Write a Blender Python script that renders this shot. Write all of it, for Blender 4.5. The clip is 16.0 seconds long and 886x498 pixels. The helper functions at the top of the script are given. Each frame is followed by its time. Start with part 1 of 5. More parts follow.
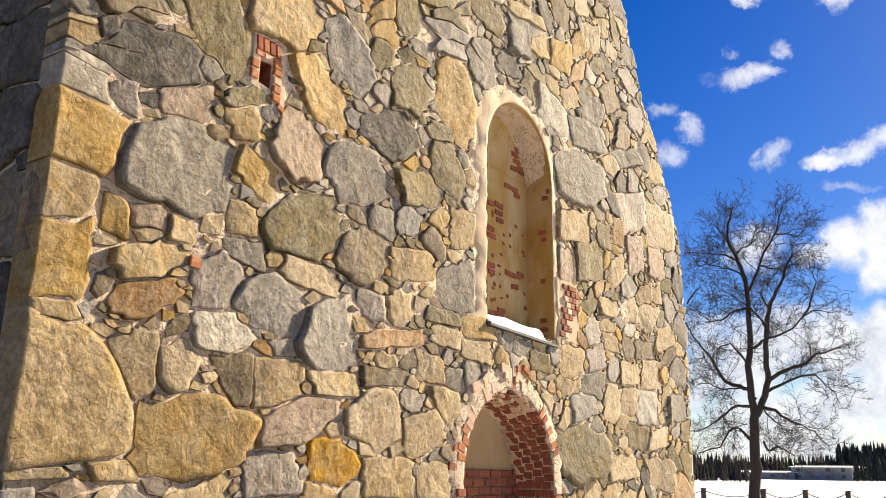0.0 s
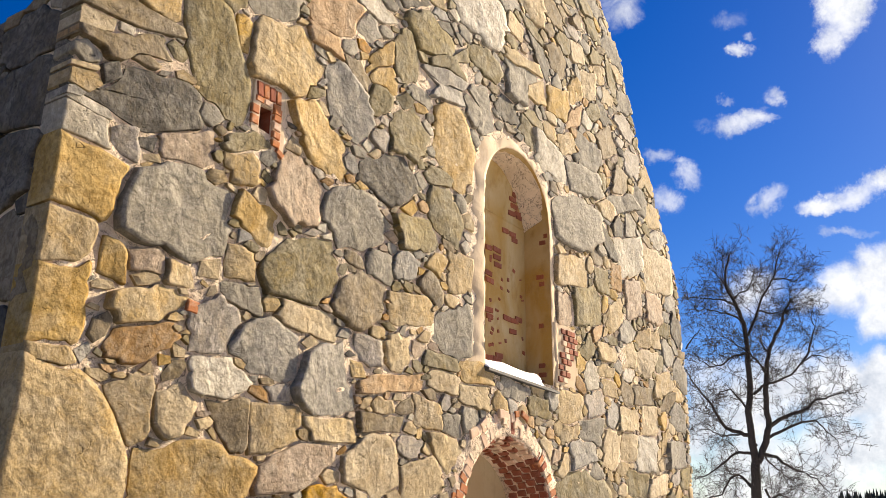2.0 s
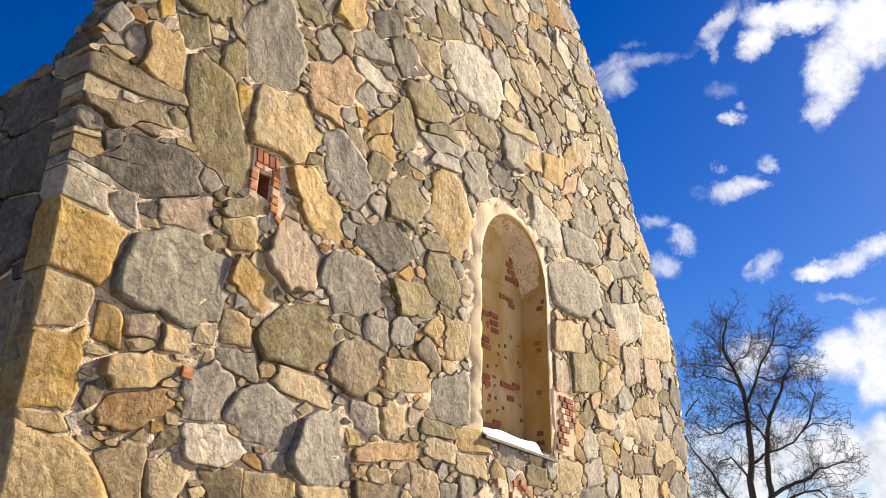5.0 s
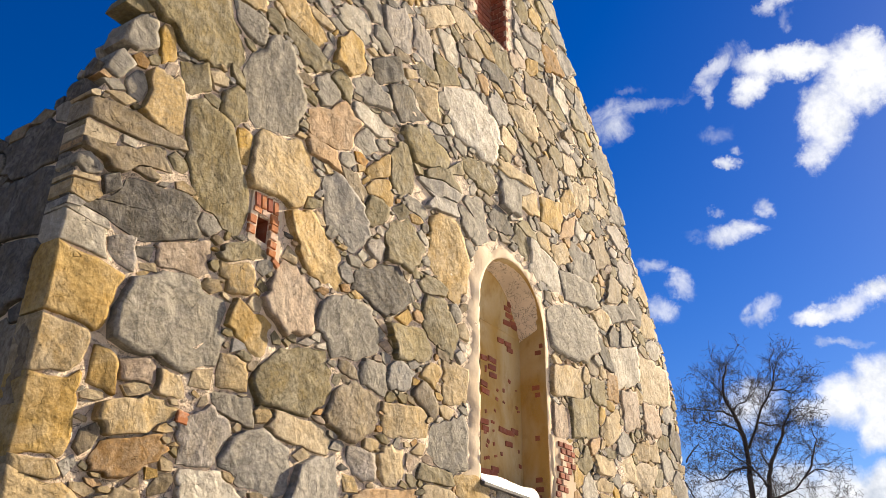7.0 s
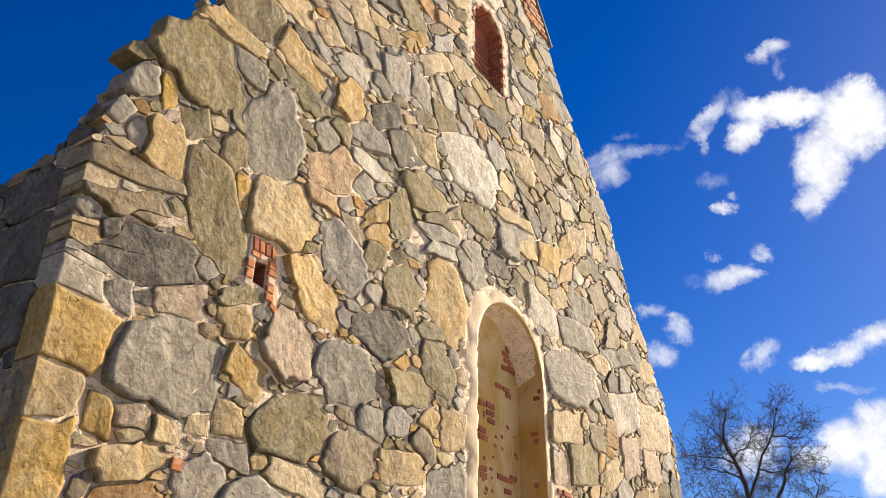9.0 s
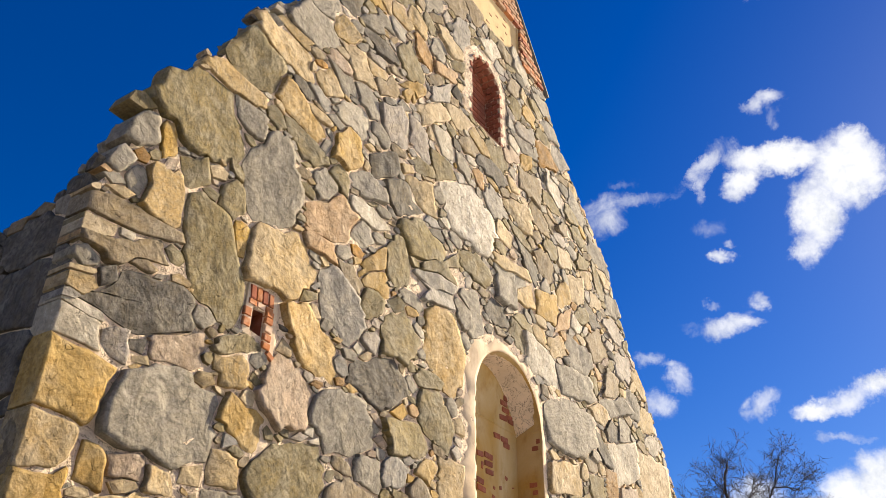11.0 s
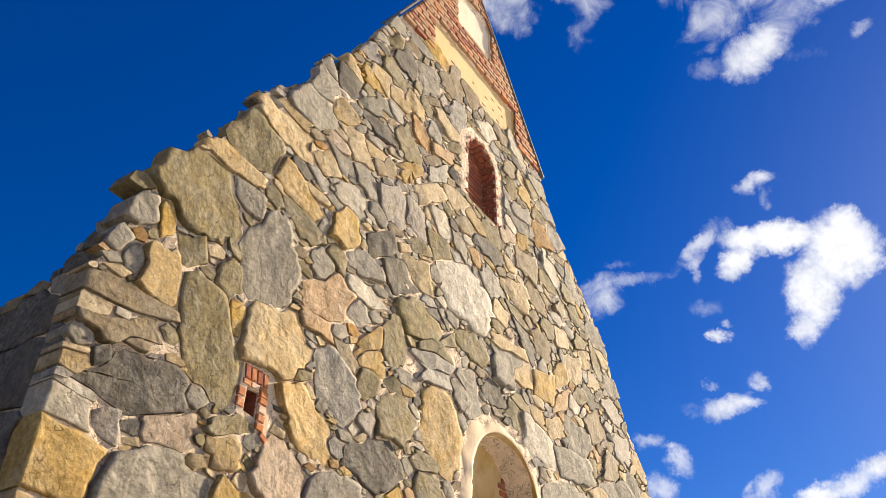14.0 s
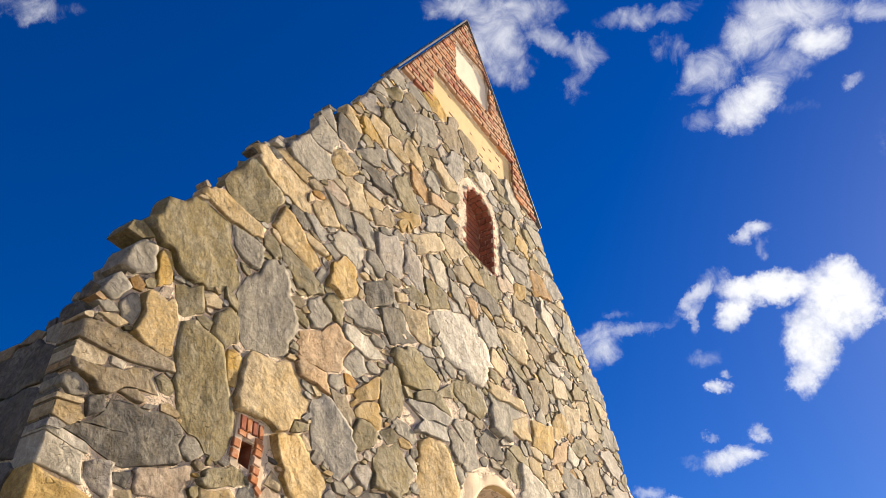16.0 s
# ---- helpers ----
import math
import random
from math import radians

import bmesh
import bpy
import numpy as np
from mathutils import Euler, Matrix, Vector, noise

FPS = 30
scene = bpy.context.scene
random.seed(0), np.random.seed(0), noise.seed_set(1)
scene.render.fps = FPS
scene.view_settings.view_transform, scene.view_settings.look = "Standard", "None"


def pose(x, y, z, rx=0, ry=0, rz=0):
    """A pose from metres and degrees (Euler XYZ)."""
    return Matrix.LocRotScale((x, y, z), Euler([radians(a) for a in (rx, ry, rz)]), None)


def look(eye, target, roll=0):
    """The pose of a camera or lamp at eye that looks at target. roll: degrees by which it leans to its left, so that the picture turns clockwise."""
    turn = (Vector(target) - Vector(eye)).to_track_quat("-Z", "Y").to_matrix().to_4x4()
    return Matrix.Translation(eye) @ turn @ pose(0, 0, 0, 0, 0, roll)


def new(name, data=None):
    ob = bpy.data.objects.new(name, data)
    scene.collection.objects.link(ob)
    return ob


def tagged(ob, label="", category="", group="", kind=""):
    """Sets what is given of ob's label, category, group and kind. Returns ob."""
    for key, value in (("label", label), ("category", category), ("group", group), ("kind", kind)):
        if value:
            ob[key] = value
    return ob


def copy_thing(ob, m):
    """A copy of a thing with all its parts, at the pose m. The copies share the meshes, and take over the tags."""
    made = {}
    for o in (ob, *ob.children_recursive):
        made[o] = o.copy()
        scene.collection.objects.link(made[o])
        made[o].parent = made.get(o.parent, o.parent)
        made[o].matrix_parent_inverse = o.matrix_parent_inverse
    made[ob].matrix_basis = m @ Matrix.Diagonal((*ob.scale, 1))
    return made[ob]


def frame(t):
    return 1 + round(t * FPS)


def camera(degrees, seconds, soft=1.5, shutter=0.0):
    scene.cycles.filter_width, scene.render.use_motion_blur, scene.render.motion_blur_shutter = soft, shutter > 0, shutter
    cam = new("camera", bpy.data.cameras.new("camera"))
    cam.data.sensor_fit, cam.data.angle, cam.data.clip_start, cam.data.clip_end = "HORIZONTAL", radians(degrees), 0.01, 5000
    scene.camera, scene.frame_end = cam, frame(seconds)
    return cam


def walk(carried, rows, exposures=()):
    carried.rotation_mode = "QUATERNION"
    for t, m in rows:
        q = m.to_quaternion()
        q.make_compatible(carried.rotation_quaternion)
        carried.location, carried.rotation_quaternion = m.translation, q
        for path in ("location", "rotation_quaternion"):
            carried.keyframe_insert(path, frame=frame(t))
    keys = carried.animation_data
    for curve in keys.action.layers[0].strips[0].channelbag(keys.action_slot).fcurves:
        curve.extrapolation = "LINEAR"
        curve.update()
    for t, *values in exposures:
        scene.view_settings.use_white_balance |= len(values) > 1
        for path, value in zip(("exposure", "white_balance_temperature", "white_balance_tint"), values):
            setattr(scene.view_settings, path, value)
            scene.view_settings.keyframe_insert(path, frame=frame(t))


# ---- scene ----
cam = camera(55.94, 16.0, soft=0.85)
EYE_X, EYE_Y, EYE_Z = 0.0, -5.0, 1.6
# seconds, tilt, lean, turn
ROWS = [
    (0.0, 104.894, -0.810, -54.945),
    (0.5, 105.694, -0.820, -54.985),
    (1.0, 106.458, -0.827, -55.024),
    (1.5, 107.206, -0.833, -55.063),
    (2.0, 107.948, -0.837, -55.101),
    (2.5, 108.690, -0.840, -55.139),
    (3.0, 109.437, -0.841, -55.176),
    (3.5, 110.188, -0.840, -55.213),
    (4.0, 110.942, -0.838, -55.250),
    (4.5, 111.697, -0.835, -55.286),
    (5.0, 112.453, -0.831, -55.323),
    (5.5, 113.207, -0.825, -55.359),
    (6.0, 113.959, -0.818, -55.395),
    (6.5, 114.710, -0.811, -55.431),
    (7.0, 115.461, -0.802, -55.467),
    (7.5, 116.215, -0.793, -55.503),
    (8.0, 116.974, -0.782, -55.540),
    (8.5, 117.742, -0.772, -55.576),
    (9.0, 118.522, -0.760, -55.612),
    (9.5, 119.317, -0.748, -55.649),
    (10.0, 120.131, -0.736, -55.686),
    (10.5, 120.965, -0.723, -55.724),
    (11.0, 121.820, -0.710, -55.761),
    (11.5, 122.695, -0.697, -55.799),
    (12.0, 123.589, -0.684, -55.838),
    (12.5, 124.497, -0.671, -55.877),
    (13.0, 125.414, -0.658, -55.917),
    (13.5, 126.334, -0.645, -55.957),
    (14.0, 127.248, -0.632, -55.998),
    (14.5, 128.146, -0.620, -56.040),
    (15.0, 129.020, -0.608, -56.082),
    (15.5, 129.859, -0.596, -56.126),
    (16.0, 130.658, -0.586, -56.170),
]
walk(cam, [(t, pose(EYE_X, EYE_Y, EYE_Z, tilt, lean, turn)) for t, tilt, lean, turn in ROWS], [(0.0, 1.54), (16.0, 1.54)])
# ---- light: low winter sun grazing the gable, deep blue sky with cumulus ----
SUN_EL, SUN_AZ = 29.0, -17.0          # degrees over the horizon; degrees from +x towards +y
sun_dir = Vector((math.cos(radians(SUN_EL)) * math.cos(radians(SUN_AZ)),
                  math.cos(radians(SUN_EL)) * math.sin(radians(SUN_AZ)), math.sin(radians(SUN_EL))))
sun = new("sun", bpy.data.lights.new("sun", "SUN"))
sun.data.energy, sun.data.angle, sun.data.color = 5.0, radians(0.6), (1.0, 0.825, 0.585)
sun.matrix_world = look(tuple(sun_dir * 60), (0, 0, 0))

world = bpy.data.worlds.new("sky")
scene.world = world
world.use_nodes = True
wn, wl = world.node_tree.nodes, world.node_tree.links
wn.clear()


def wnode(kind):
    return wn.new(kind)


def wmath(op, a, b=None, c=None, clamp=False):
    n = wn.new("ShaderNodeMath")
    n.operation, n.use_clamp = op, clamp
    for i, v in enumerate((a, b, c)):
        if v is None:
            continue
        if isinstance(v, (int, float)):
            n.inputs[i].default_value = v
        else:
            wl.new(v, n.inputs[i])
    return n.outputs[0]


w_out = wnode("ShaderNodeOutputWorld")
w_bg = wnode("ShaderNodeBackground")
w_sky = wnode("ShaderNodeTexSky")
w_sky.sky_type, w_sky.sun_disc = "NISHITA", False
w_sky.sun_elevation, w_sky.sun_rotation = radians(SUN_EL), radians(90 - SUN_AZ)
w_sky.air_density, w_sky.dust_density, w_sky.ozone_density = 1.0, 0.14, 3.0
w_hue = wnode("ShaderNodeHueSaturation")
w_hue.inputs["Hue"].default_value = 0.522
w_hue.inputs["Saturation"].default_value = 1.45
w_hue.inputs["Value"].default_value = 0.0385
wl.new(w_sky.outputs[0], w_hue.inputs["Color"])
w_tc = wnode("ShaderNodeTexCoord")
w_sep = wnode("ShaderNodeSeparateXYZ")
wl.new(w_tc.outputs["Generated"], w_sep.inputs[0])
# ragged edges: the direction is stirred by noise at two sizes before the cloud shapes are read
w_n1 = wnode("ShaderNodeTexNoise")
w_n1.inputs["Scale"].default_value, w_n1.inputs["Detail"].default_value = 24.0, 9.0
w_n1.inputs["Roughness"].default_value = 0.70
w_n2 = wnode("ShaderNodeTexNoise")
w_n2.inputs["Scale"].default_value, w_n2.inputs["Detail"].default_value = 26.0, 9.0
w_n2.inputs["Roughness"].default_value, w_n2.inputs["Distortion"].default_value = 0.62, 0.6
for n in (w_n1, w_n2):
    wl.new(w_tc.outputs["Generated"], n.inputs["Vector"])
w_n1c = wnode("ShaderNodeSeparateColor")
wl.new(w_n1.outputs["Color"], w_n1c.inputs[0])
DEG = 180 / math.pi
az = wmath("MULTIPLY", wmath("ARCTAN2", w_sep.outputs["Y"], w_sep.outputs["X"]), DEG)
el = wmath("MULTIPLY", wmath("ARCSINE", w_sep.outputs["Z"]), DEG)
az = wmath("ADD", az, wmath("MULTIPLY", wmath("SUBTRACT", w_n1c.outputs[0], 0.5), 3.2))
el = wmath("ADD", el, wmath("MULTIPLY", wmath("SUBTRACT", w_n1c.outputs[1], 0.5), 2.6))
cloud_sum = [None]


def cloud(a, e, w, h, tilt, thick):
    """One puff of cloud: azimuth, elevation, half width and half height in degrees, tilt, thickness."""
    p = wmath("MULTIPLY", wmath("SUBTRACT", az, a), -math.cos(radians(e)))
    q = wmath("SUBTRACT", el, e)
    c, s = math.cos(radians(tilt)), math.sin(radians(tilt))
    u = wmath("ADD", wmath("MULTIPLY", p, c / w / 1.4), wmath("MULTIPLY", q, s / w / 1.4))
    v = wmath("ADD", wmath("MULTIPLY", p, -s / h / 1.4), wmath("MULTIPLY", q, c / h / 1.4))
    d = wmath("ADD", wmath("MULTIPLY", u, u), wmath("MULTIPLY", v, v))
    puff = wmath("MULTIPLY", wmath("SUBTRACT", 1.0, d, clamp=True), thick)
    cloud_sum[0] = puff if cloud_sum[0] is None else wmath("MAXIMUM", cloud_sum[0], puff)


cloud(3.5, 33.4, 2.01, 2.10, -18, 1.30)
cloud(6.2, 31.2, 1.44, 2.13, -15, 1.20)
cloud(7.4, 29.2, 0.81, 1.24, -13, 0.90)
cloud(1.7, 32.2, 0.91, 0.86, -18, 1.00)
cloud(7.8, 35.3, 2.78, 0.97, -11, 1.20)
cloud(10.6, 34.4, 1.26, 0.89, 33, 1.10)
cloud(13.1, 35.9, 1.49, 0.55, 29, 0.65)
cloud(13.8, 34.7, 0.35, 1.11, -11, 0.55)
cloud(2.5, 35.2, 0.99, 0.76, -19, 0.95)
cloud(11.6, 36.6, 1.04, 0.66, -14, 0.40)
cloud(21.8, 33.6, 1.87, 1.25, 13, 0.62)
cloud(18.6, 34.2, 2.55, 0.57, 6, 0.60)
cloud(23.7, 33.4, 1.13, 0.96, -6, 0.55)
cloud(19.5, 35.4, 1.11, 0.38, -8, 0.30)
cloud(15.3, 34.8, 1.43, 0.30, -11, 0.25)
cloud(7.8, 38.9, 1.19, 0.50, 4, 0.65)
cloud(7.4, 37.9, 0.40, 0.72, -17, 0.42)
cloud(13.6, 31.7, 1.22, 0.55, -11, 0.35)
cloud(13.3, 29.7, 0.87, 0.37, -10, 0.90)
cloud(12.5, 30.4, 0.52, 0.22, -11, 0.45)
cloud(13.7, 25.2, 1.73, 0.71, 7, 0.78)
cloud(11.4, 26.5, 0.54, 0.60, 50, 0.75)
cloud(12.3, 25.3, 1.01, 0.43, -9, 0.75)
cloud(14.7, 26.8, 0.63, 0.29, -9, 0.50)
cloud(15.6, 25.4, 1.39, 0.29, -8, 0.28)
cloud(19.6, 23.8, 0.90, 0.55, -6, 0.55)
cloud(17.5, 22.2, 0.81, 0.86, 43, 0.60)
cloud(19.3, 20.7, 0.99, 0.89, -5, 0.65)
cloud(17.9, 23.1, 0.71, 0.29, -6, 0.40)
cloud(12.5, 20.2, 1.12, 0.71, 32, 0.75)
cloud(9.2, 19.3, 1.34, 0.53, 2, 0.95)
cloud(7.4, 19.7, 1.60, 0.71, 11, 0.85)
cloud(5.4, 20.4, 1.39, 0.87, 6, 1.05)
cloud(8.0, 17.5, 1.21, 0.33, -8, 0.50)
cloud(29.0, 55.1, 1.86, 2.19, -34, 0.71)
cloud(27.3, 53.1, 1.50, 1.48, -6, 0.55)
cloud(23.2, 54.7, 2.95, 0.72, -40, 0.50)
cloud(18.6, 53.1, 1.46, 1.09, -13, 0.44)
cloud(20.3, 51.1, 1.11, 1.11, -11, 0.29)
cloud(33.0, 56.9, 2.23, 1.08, -2, 0.63)
cloud(24.9, 56.3, 2.20, 1.08, -9, 0.55)
cloud(1.9, 50.7, 2.22, 1.76, 16, 0.67)
cloud(-2.8, 48.8, 1.51, 1.03, -8, 0.80)
cloud(3.5, 47.2, 1.16, 1.24, -23, 0.84)
cloud(5.7, 46.5, 1.35, 1.25, -22, 0.71)
cloud(7.5, 49.6, 2.02, 1.45, 10, 0.46)
cloud(10.6, 51.8, 1.05, 0.89, -19, 0.35)
cloud(11.3, 54.2, 3.08, 0.71, -10, 0.44)
cloud(-1.7, 51.1, 3.10, 1.01, -31, 0.63)
cloud(8.7, 46.8, 2.06, 0.54, -20, 0.27)
cloud(1.5, 45.7, 1.61, 0.70, -25, 0.38)
cloud(-3.9, 45.7, 0.75, 0.51, 5, 0.42)
cloud(-7.5, 48.9, 1.18, 0.65, -34, 0.46)
cloud(1.2, 48.2, 1.93, 1.39, -26, 0.55)
cloud(-4.2, 42.2, 0.45, 1.35, -28, 0.27)
cloud(75.0, 48.8, 2.19, 0.82, 32, 0.42)
cloud(8.5, 14.1, 1.85, 1.57, -6, 1.10)
cloud(6.6, 14.3, 1.65, 1.99, -7, 1.25)
cloud(10.2, 13.9, 1.43, 0.78, -6, 1.00)
cloud(6.8, 12.2, 1.35, 1.37, -6, 1.05)
cloud(9.8, 7.9, 2.78, 2.01, -3, 1.25)
cloud(7.3, 8.3, 1.79, 1.70, -4, 1.25)
cloud(12.4, 8.4, 2.74, 2.12, -3, 1.10)
cloud(14.9, 7.1, 2.83, 2.49, -2, 1.05)
cloud(16.4, 9.3, 2.06, 1.09, -2, 0.80)
cloud(9.6, 4.1, 3.32, 2.36, -1, 1.15)
cloud(14.5, 3.5, 4.21, 1.91, -1, 1.05)
cloud(7.6, 5.4, 1.78, 2.84, -2, 1.15)
cloud(14.3, 14.1, 1.69, 1.46, -5, 0.85)
cloud(18.0, 9.7, 1.23, 0.92, -2, 0.55)
cloud(18.1, 5.7, 1.39, 3.05, -1, 0.85)
cloud(13.0, 1.8, 6.76, 1.43, 0, 1.05)
cloud(23.3, 1.4, 7.68, 2.14, 0, 1.00)
# thin scattered cloud over the rest of the sky
w_n3 = wnode("ShaderNodeTexNoise")
w_n3.inputs["Scale"].default_value, w_n3.inputs["Detail"].default_value = 3.2, 6.0
wl.new(w_tc.outputs["Generated"], w_n3.inputs["Vector"])
wisp = wmath("MULTIPLY", wmath("SUBTRACT", w_n3.outputs[0], 0.60, clamp=True), 1.2)
dens = wmath("ADD", cloud_sum[0], wmath("MULTIPLY", wmath("SUBTRACT", w_n2.outputs[0], 0.54), 1.15))
dens = wmath("ADD", dens, wmath("MULTIPLY", wisp, 0.3))
ramp = wnode("ShaderNodeMapRange")
ramp.interpolation_type = "SMOOTHSTEP"
ramp.inputs["From Min"].default_value, ramp.inputs["From Max"].default_value = 0.08, 1.05
wl.new(dens, ramp.inputs["Value"])
core = wnode("ShaderNodeMapRange")
core.inputs["From Min"].default_value, core.inputs["From Max"].default_value = 0.03, 0.16
wl.new(cloud_sum[0], core.inputs["Value"])
cloud_fac = wmath("MULTIPLY", ramp.outputs[0], core.outputs[0])
cloud_fac = wmath("MULTIPLY", cloud_fac, 0.96)
w_tone = wnode("ShaderNodeMapRange")
w_tone.inputs["From Min"].default_value, w_tone.inputs["From Max"].default_value = 0.30, 0.62
wl.new(wmath("ADD", w_n1c.outputs[2], wmath("MULTIPLY", el, 0.004)), w_tone.inputs["Value"])
w_cc = wnode("ShaderNodeMix")
w_cc.data_type = "RGBA"
w_cc.inputs[6].default_value, w_cc.inputs[7].default_value = (0.18, 0.20, 0.235, 1), (0.37, 0.37, 0.375, 1)
wl.new(w_tone.outputs[0], w_cc.inputs["Factor"])
w_mix = wnode("ShaderNodeMix")
w_mix.data_type = "RGBA"
wl.new(cloud_fac, w_mix.inputs["Factor"])
wl.new(w_hue.outputs[0], w_mix.inputs[6])
wl.new(w_cc.outputs[2], w_mix.inputs[7])
wl.new(w_mix.outputs[2], w_bg.inputs["Color"])
wl.new(w_bg.outputs[0], w_out.inputs[0])

# ---- materials ----


def material(name, rough=0.85, spec=0.3, metal=0.0):
    m = bpy.data.materials.new(name)
    m.use_nodes = True
    b = m.node_tree.nodes["Principled BSDF"]
    b.inputs["Roughness"].default_value, b.inputs["Metallic"].default_value = rough, metal
    b.inputs["Specular IOR Level"].default_value = spec
    return m, m.node_tree.nodes, m.node_tree.links, b


def noise_node(nodes, links, vec, scale, detail=5.0, rough=0.6, distort=0.0):
    n = nodes.new("ShaderNodeTexNoise")
    n.inputs["Scale"].default_value, n.inputs["Detail"].default_value = scale, detail
    n.inputs["Roughness"].default_value, n.inputs["Distortion"].default_value = rough, distort
    links.new(vec, n.inputs["Vector"])
    return n.outputs[0]


def span(nodes, links, value, lo, hi, a=0.0, b=1.0):
    n = nodes.new("ShaderNodeMapRange")
    for key, v in (("From Min", lo), ("From Max", hi), ("To Min", a), ("To Max", b)):
        n.inputs[key].default_value = v
    links.new(value, n.inputs["Value"])
    return n.outputs[0]


def blend(nodes, links, fac, a, b, kind="MIX"):
    n = nodes.new("ShaderNodeMix")
    n.data_type, n.blend_type = "RGBA", kind
    for key, v in ((0, fac), (6, a), (7, b)):
        if isinstance(v, (int, float)):
            n.inputs[key].default_value = v
        elif isinstance(v, tuple):
            n.inputs[key].default_value = (*v, 1)
        else:
            links.new(v, n.inputs[key])
    return n.outputs[2]


def calc(nodes, links, op, a, b):
    n = nodes.new("ShaderNodeMath")
    n.operation = op
    for i, v in enumerate((a, b)):
        if isinstance(v, (int, float)):
            n.inputs[i].default_value = v
        else:
            links.new(v, n.inputs[i])
    return n.outputs[0]


def relief(nodes, links, height, strength, distance, bsdf, under=None):
    n = nodes.new("ShaderNodeBump")
    n.inputs["Strength"].default_value, n.inputs["Distance"].default_value = strength, distance
    links.new(height, n.inputs["Height"])
    if under is not None:
        links.new(under, n.inputs["Normal"])
    links.new(n.outputs[0], bsdf.inputs["Normal"])
    return n.outputs[0]


def stone_material(name, base, stain, banding=0.4):
    """Split fieldstone: mottled, faintly banded, stained, with a rough face."""
    m, n, l, b = material("stone_" + name, 0.88, 0.25)
    base, stain = tuple(0.56 * v for v in base), tuple(0.52 * v for v in stain)
    tc = n.new("ShaderNodeTexCoord")
    obj = n.new("ShaderNodeObjectInfo")
    geo = n.new("ShaderNodeNewGeometry")
    rnd = calc(n, l, "FRACT", calc(n, l, "ADD", obj.outputs["Random"], geo.outputs["Random Per Island"]), 0)
    shift = n.new("ShaderNodeVectorMath")
    shift.operation = "SCALE"
    shift.inputs[0].default_value = (37.0, 91.0, 53.0)
    l.new(rnd, shift.inputs["Scale"])
    add = n.new("ShaderNodeVectorMath")
    l.new(tc.outputs["Object"], add.inputs[0])
    l.new(shift.outputs[0], add.inputs[1])
    vec = add.outputs[0]
    rot = n.new("ShaderNodeVectorRotate")
    rot.rotation_type = "Y_AXIS"
    l.new(tc.outputs["Object"], rot.inputs["Vector"])
    l.new(calc(n, l, "MULTIPLY", rnd, 6.28), rot.inputs["Angle"])
    mp = n.new("ShaderNodeMapping")
    mp.inputs["Scale"].default_value = (5.0, 8.0, 14.0)
    l.new(rot.outputs[0], mp.inputs["Vector"])
    band = noise_node(n, l, mp.outputs[0], 1.0, 6.0, 0.7, 1.6)
    big = noise_node(n, l, vec, 4.2, 5.0, 0.62, 0.4)
    blot = noise_node(n, l, vec, 9.0, 6.0, 0.7, 0.8)
    mid = noise_node(n, l, vec, 21.0, 6.0, 0.72)
    fine = noise_node(n, l, vec, 120.0, 3.0, 0.7)
    hue = n.new("ShaderNodeHueSaturation")
    hue.inputs["Color"].default_value = (*base, 1)
    l.new(span(n, l, rnd, 0, 1, 0.80, 1.35), hue.inputs["Value"])
    l.new(span(n, l, calc(n, l, "FRACT", calc(n, l, "MULTIPLY", rnd, 7.3), 0), 0, 1, 0.75, 1.2), hue.inputs["Saturation"])
    c = blend(n, l, span(n, l, big, 0.42, 0.64, 0, 0.8), hue.outputs[0], stain)
    pale = noise_node(n, l, vec, 3.1, 4.0, 0.6, 0.7)
    c = blend(n, l, span(n, l, pale, 0.48, 0.60, 0, 0.55), c, tuple(0.45 * v + 0.55 * w for v, w in zip(base, (0.36, 0.33, 0.27))))
    c = blend(n, l, span(n, l, blot, 0.51, 0.62, 0, 0.7), c, tuple(0.5 * v + 0.35 * w * 0.7 for v, w in zip(stain, base)))
    c = blend(n, l, span(n, l, blot, 0.46, 0.36, 0, 0.55), c, tuple(min(0.8, 1.3 * v + 0.03) for v in base))
    c = blend(n, l, span(n, l, band, 0.48, 0.60, 0, 1.8 * banding), c, tuple(v * 0.6 for v in base))
    c = blend(n, l, span(n, l, mid, 0.51, 0.66, 0, 0.62), c, tuple(v * 0.5 for v in base))
    c = blend(n, l, span(n, l, mid, 0.47, 0.32, 0, 0.5), c, tuple(min(0.75, v * 1.4 + 0.05) for v in base))
    spot = noise_node(n, l, vec, 48.0, 4.0, 0.7)
    c = blend(n, l, span(n, l, spot, 0.58, 0.70, 0, 0.42), c, tuple(v * 0.35 for v in base))
    vein = noise_node(n, l, vec, 4.5, 3.0, 0.55, 1.1)
    line = span(n, l, calc(n, l, "ABSOLUTE", calc(n, l, "SUBTRACT", vein, 0.5), 0), 0.0, 0.006, 1.0, 0.0)
    line = calc(n, l, "MULTIPLY", line, span(n, l, blot, 0.50, 0.56))
    c = blend(n, l, calc(n, l, "MULTIPLY", line, 0.6), c, tuple(v * 0.25 for v in base))
    c = blend(n, l, span(n, l, fine, 0.42, 0.75, 0, 0.30), c, tuple(v * 0.6 for v in base))
    l.new(c, b.inputs["Base Color"])
    swell = noise_node(n, l, vec, 7.0, 3.0, 0.5, 0.5)
    flake = noise_node(n, l, mp.outputs[0], 1.3, 3.0, 0.55, 0.8)
    chip = n.new("ShaderNodeTexVoronoi")
    chip.inputs["Scale"].default_value = 11.0
    warp = n.new("ShaderNodeVectorMath")
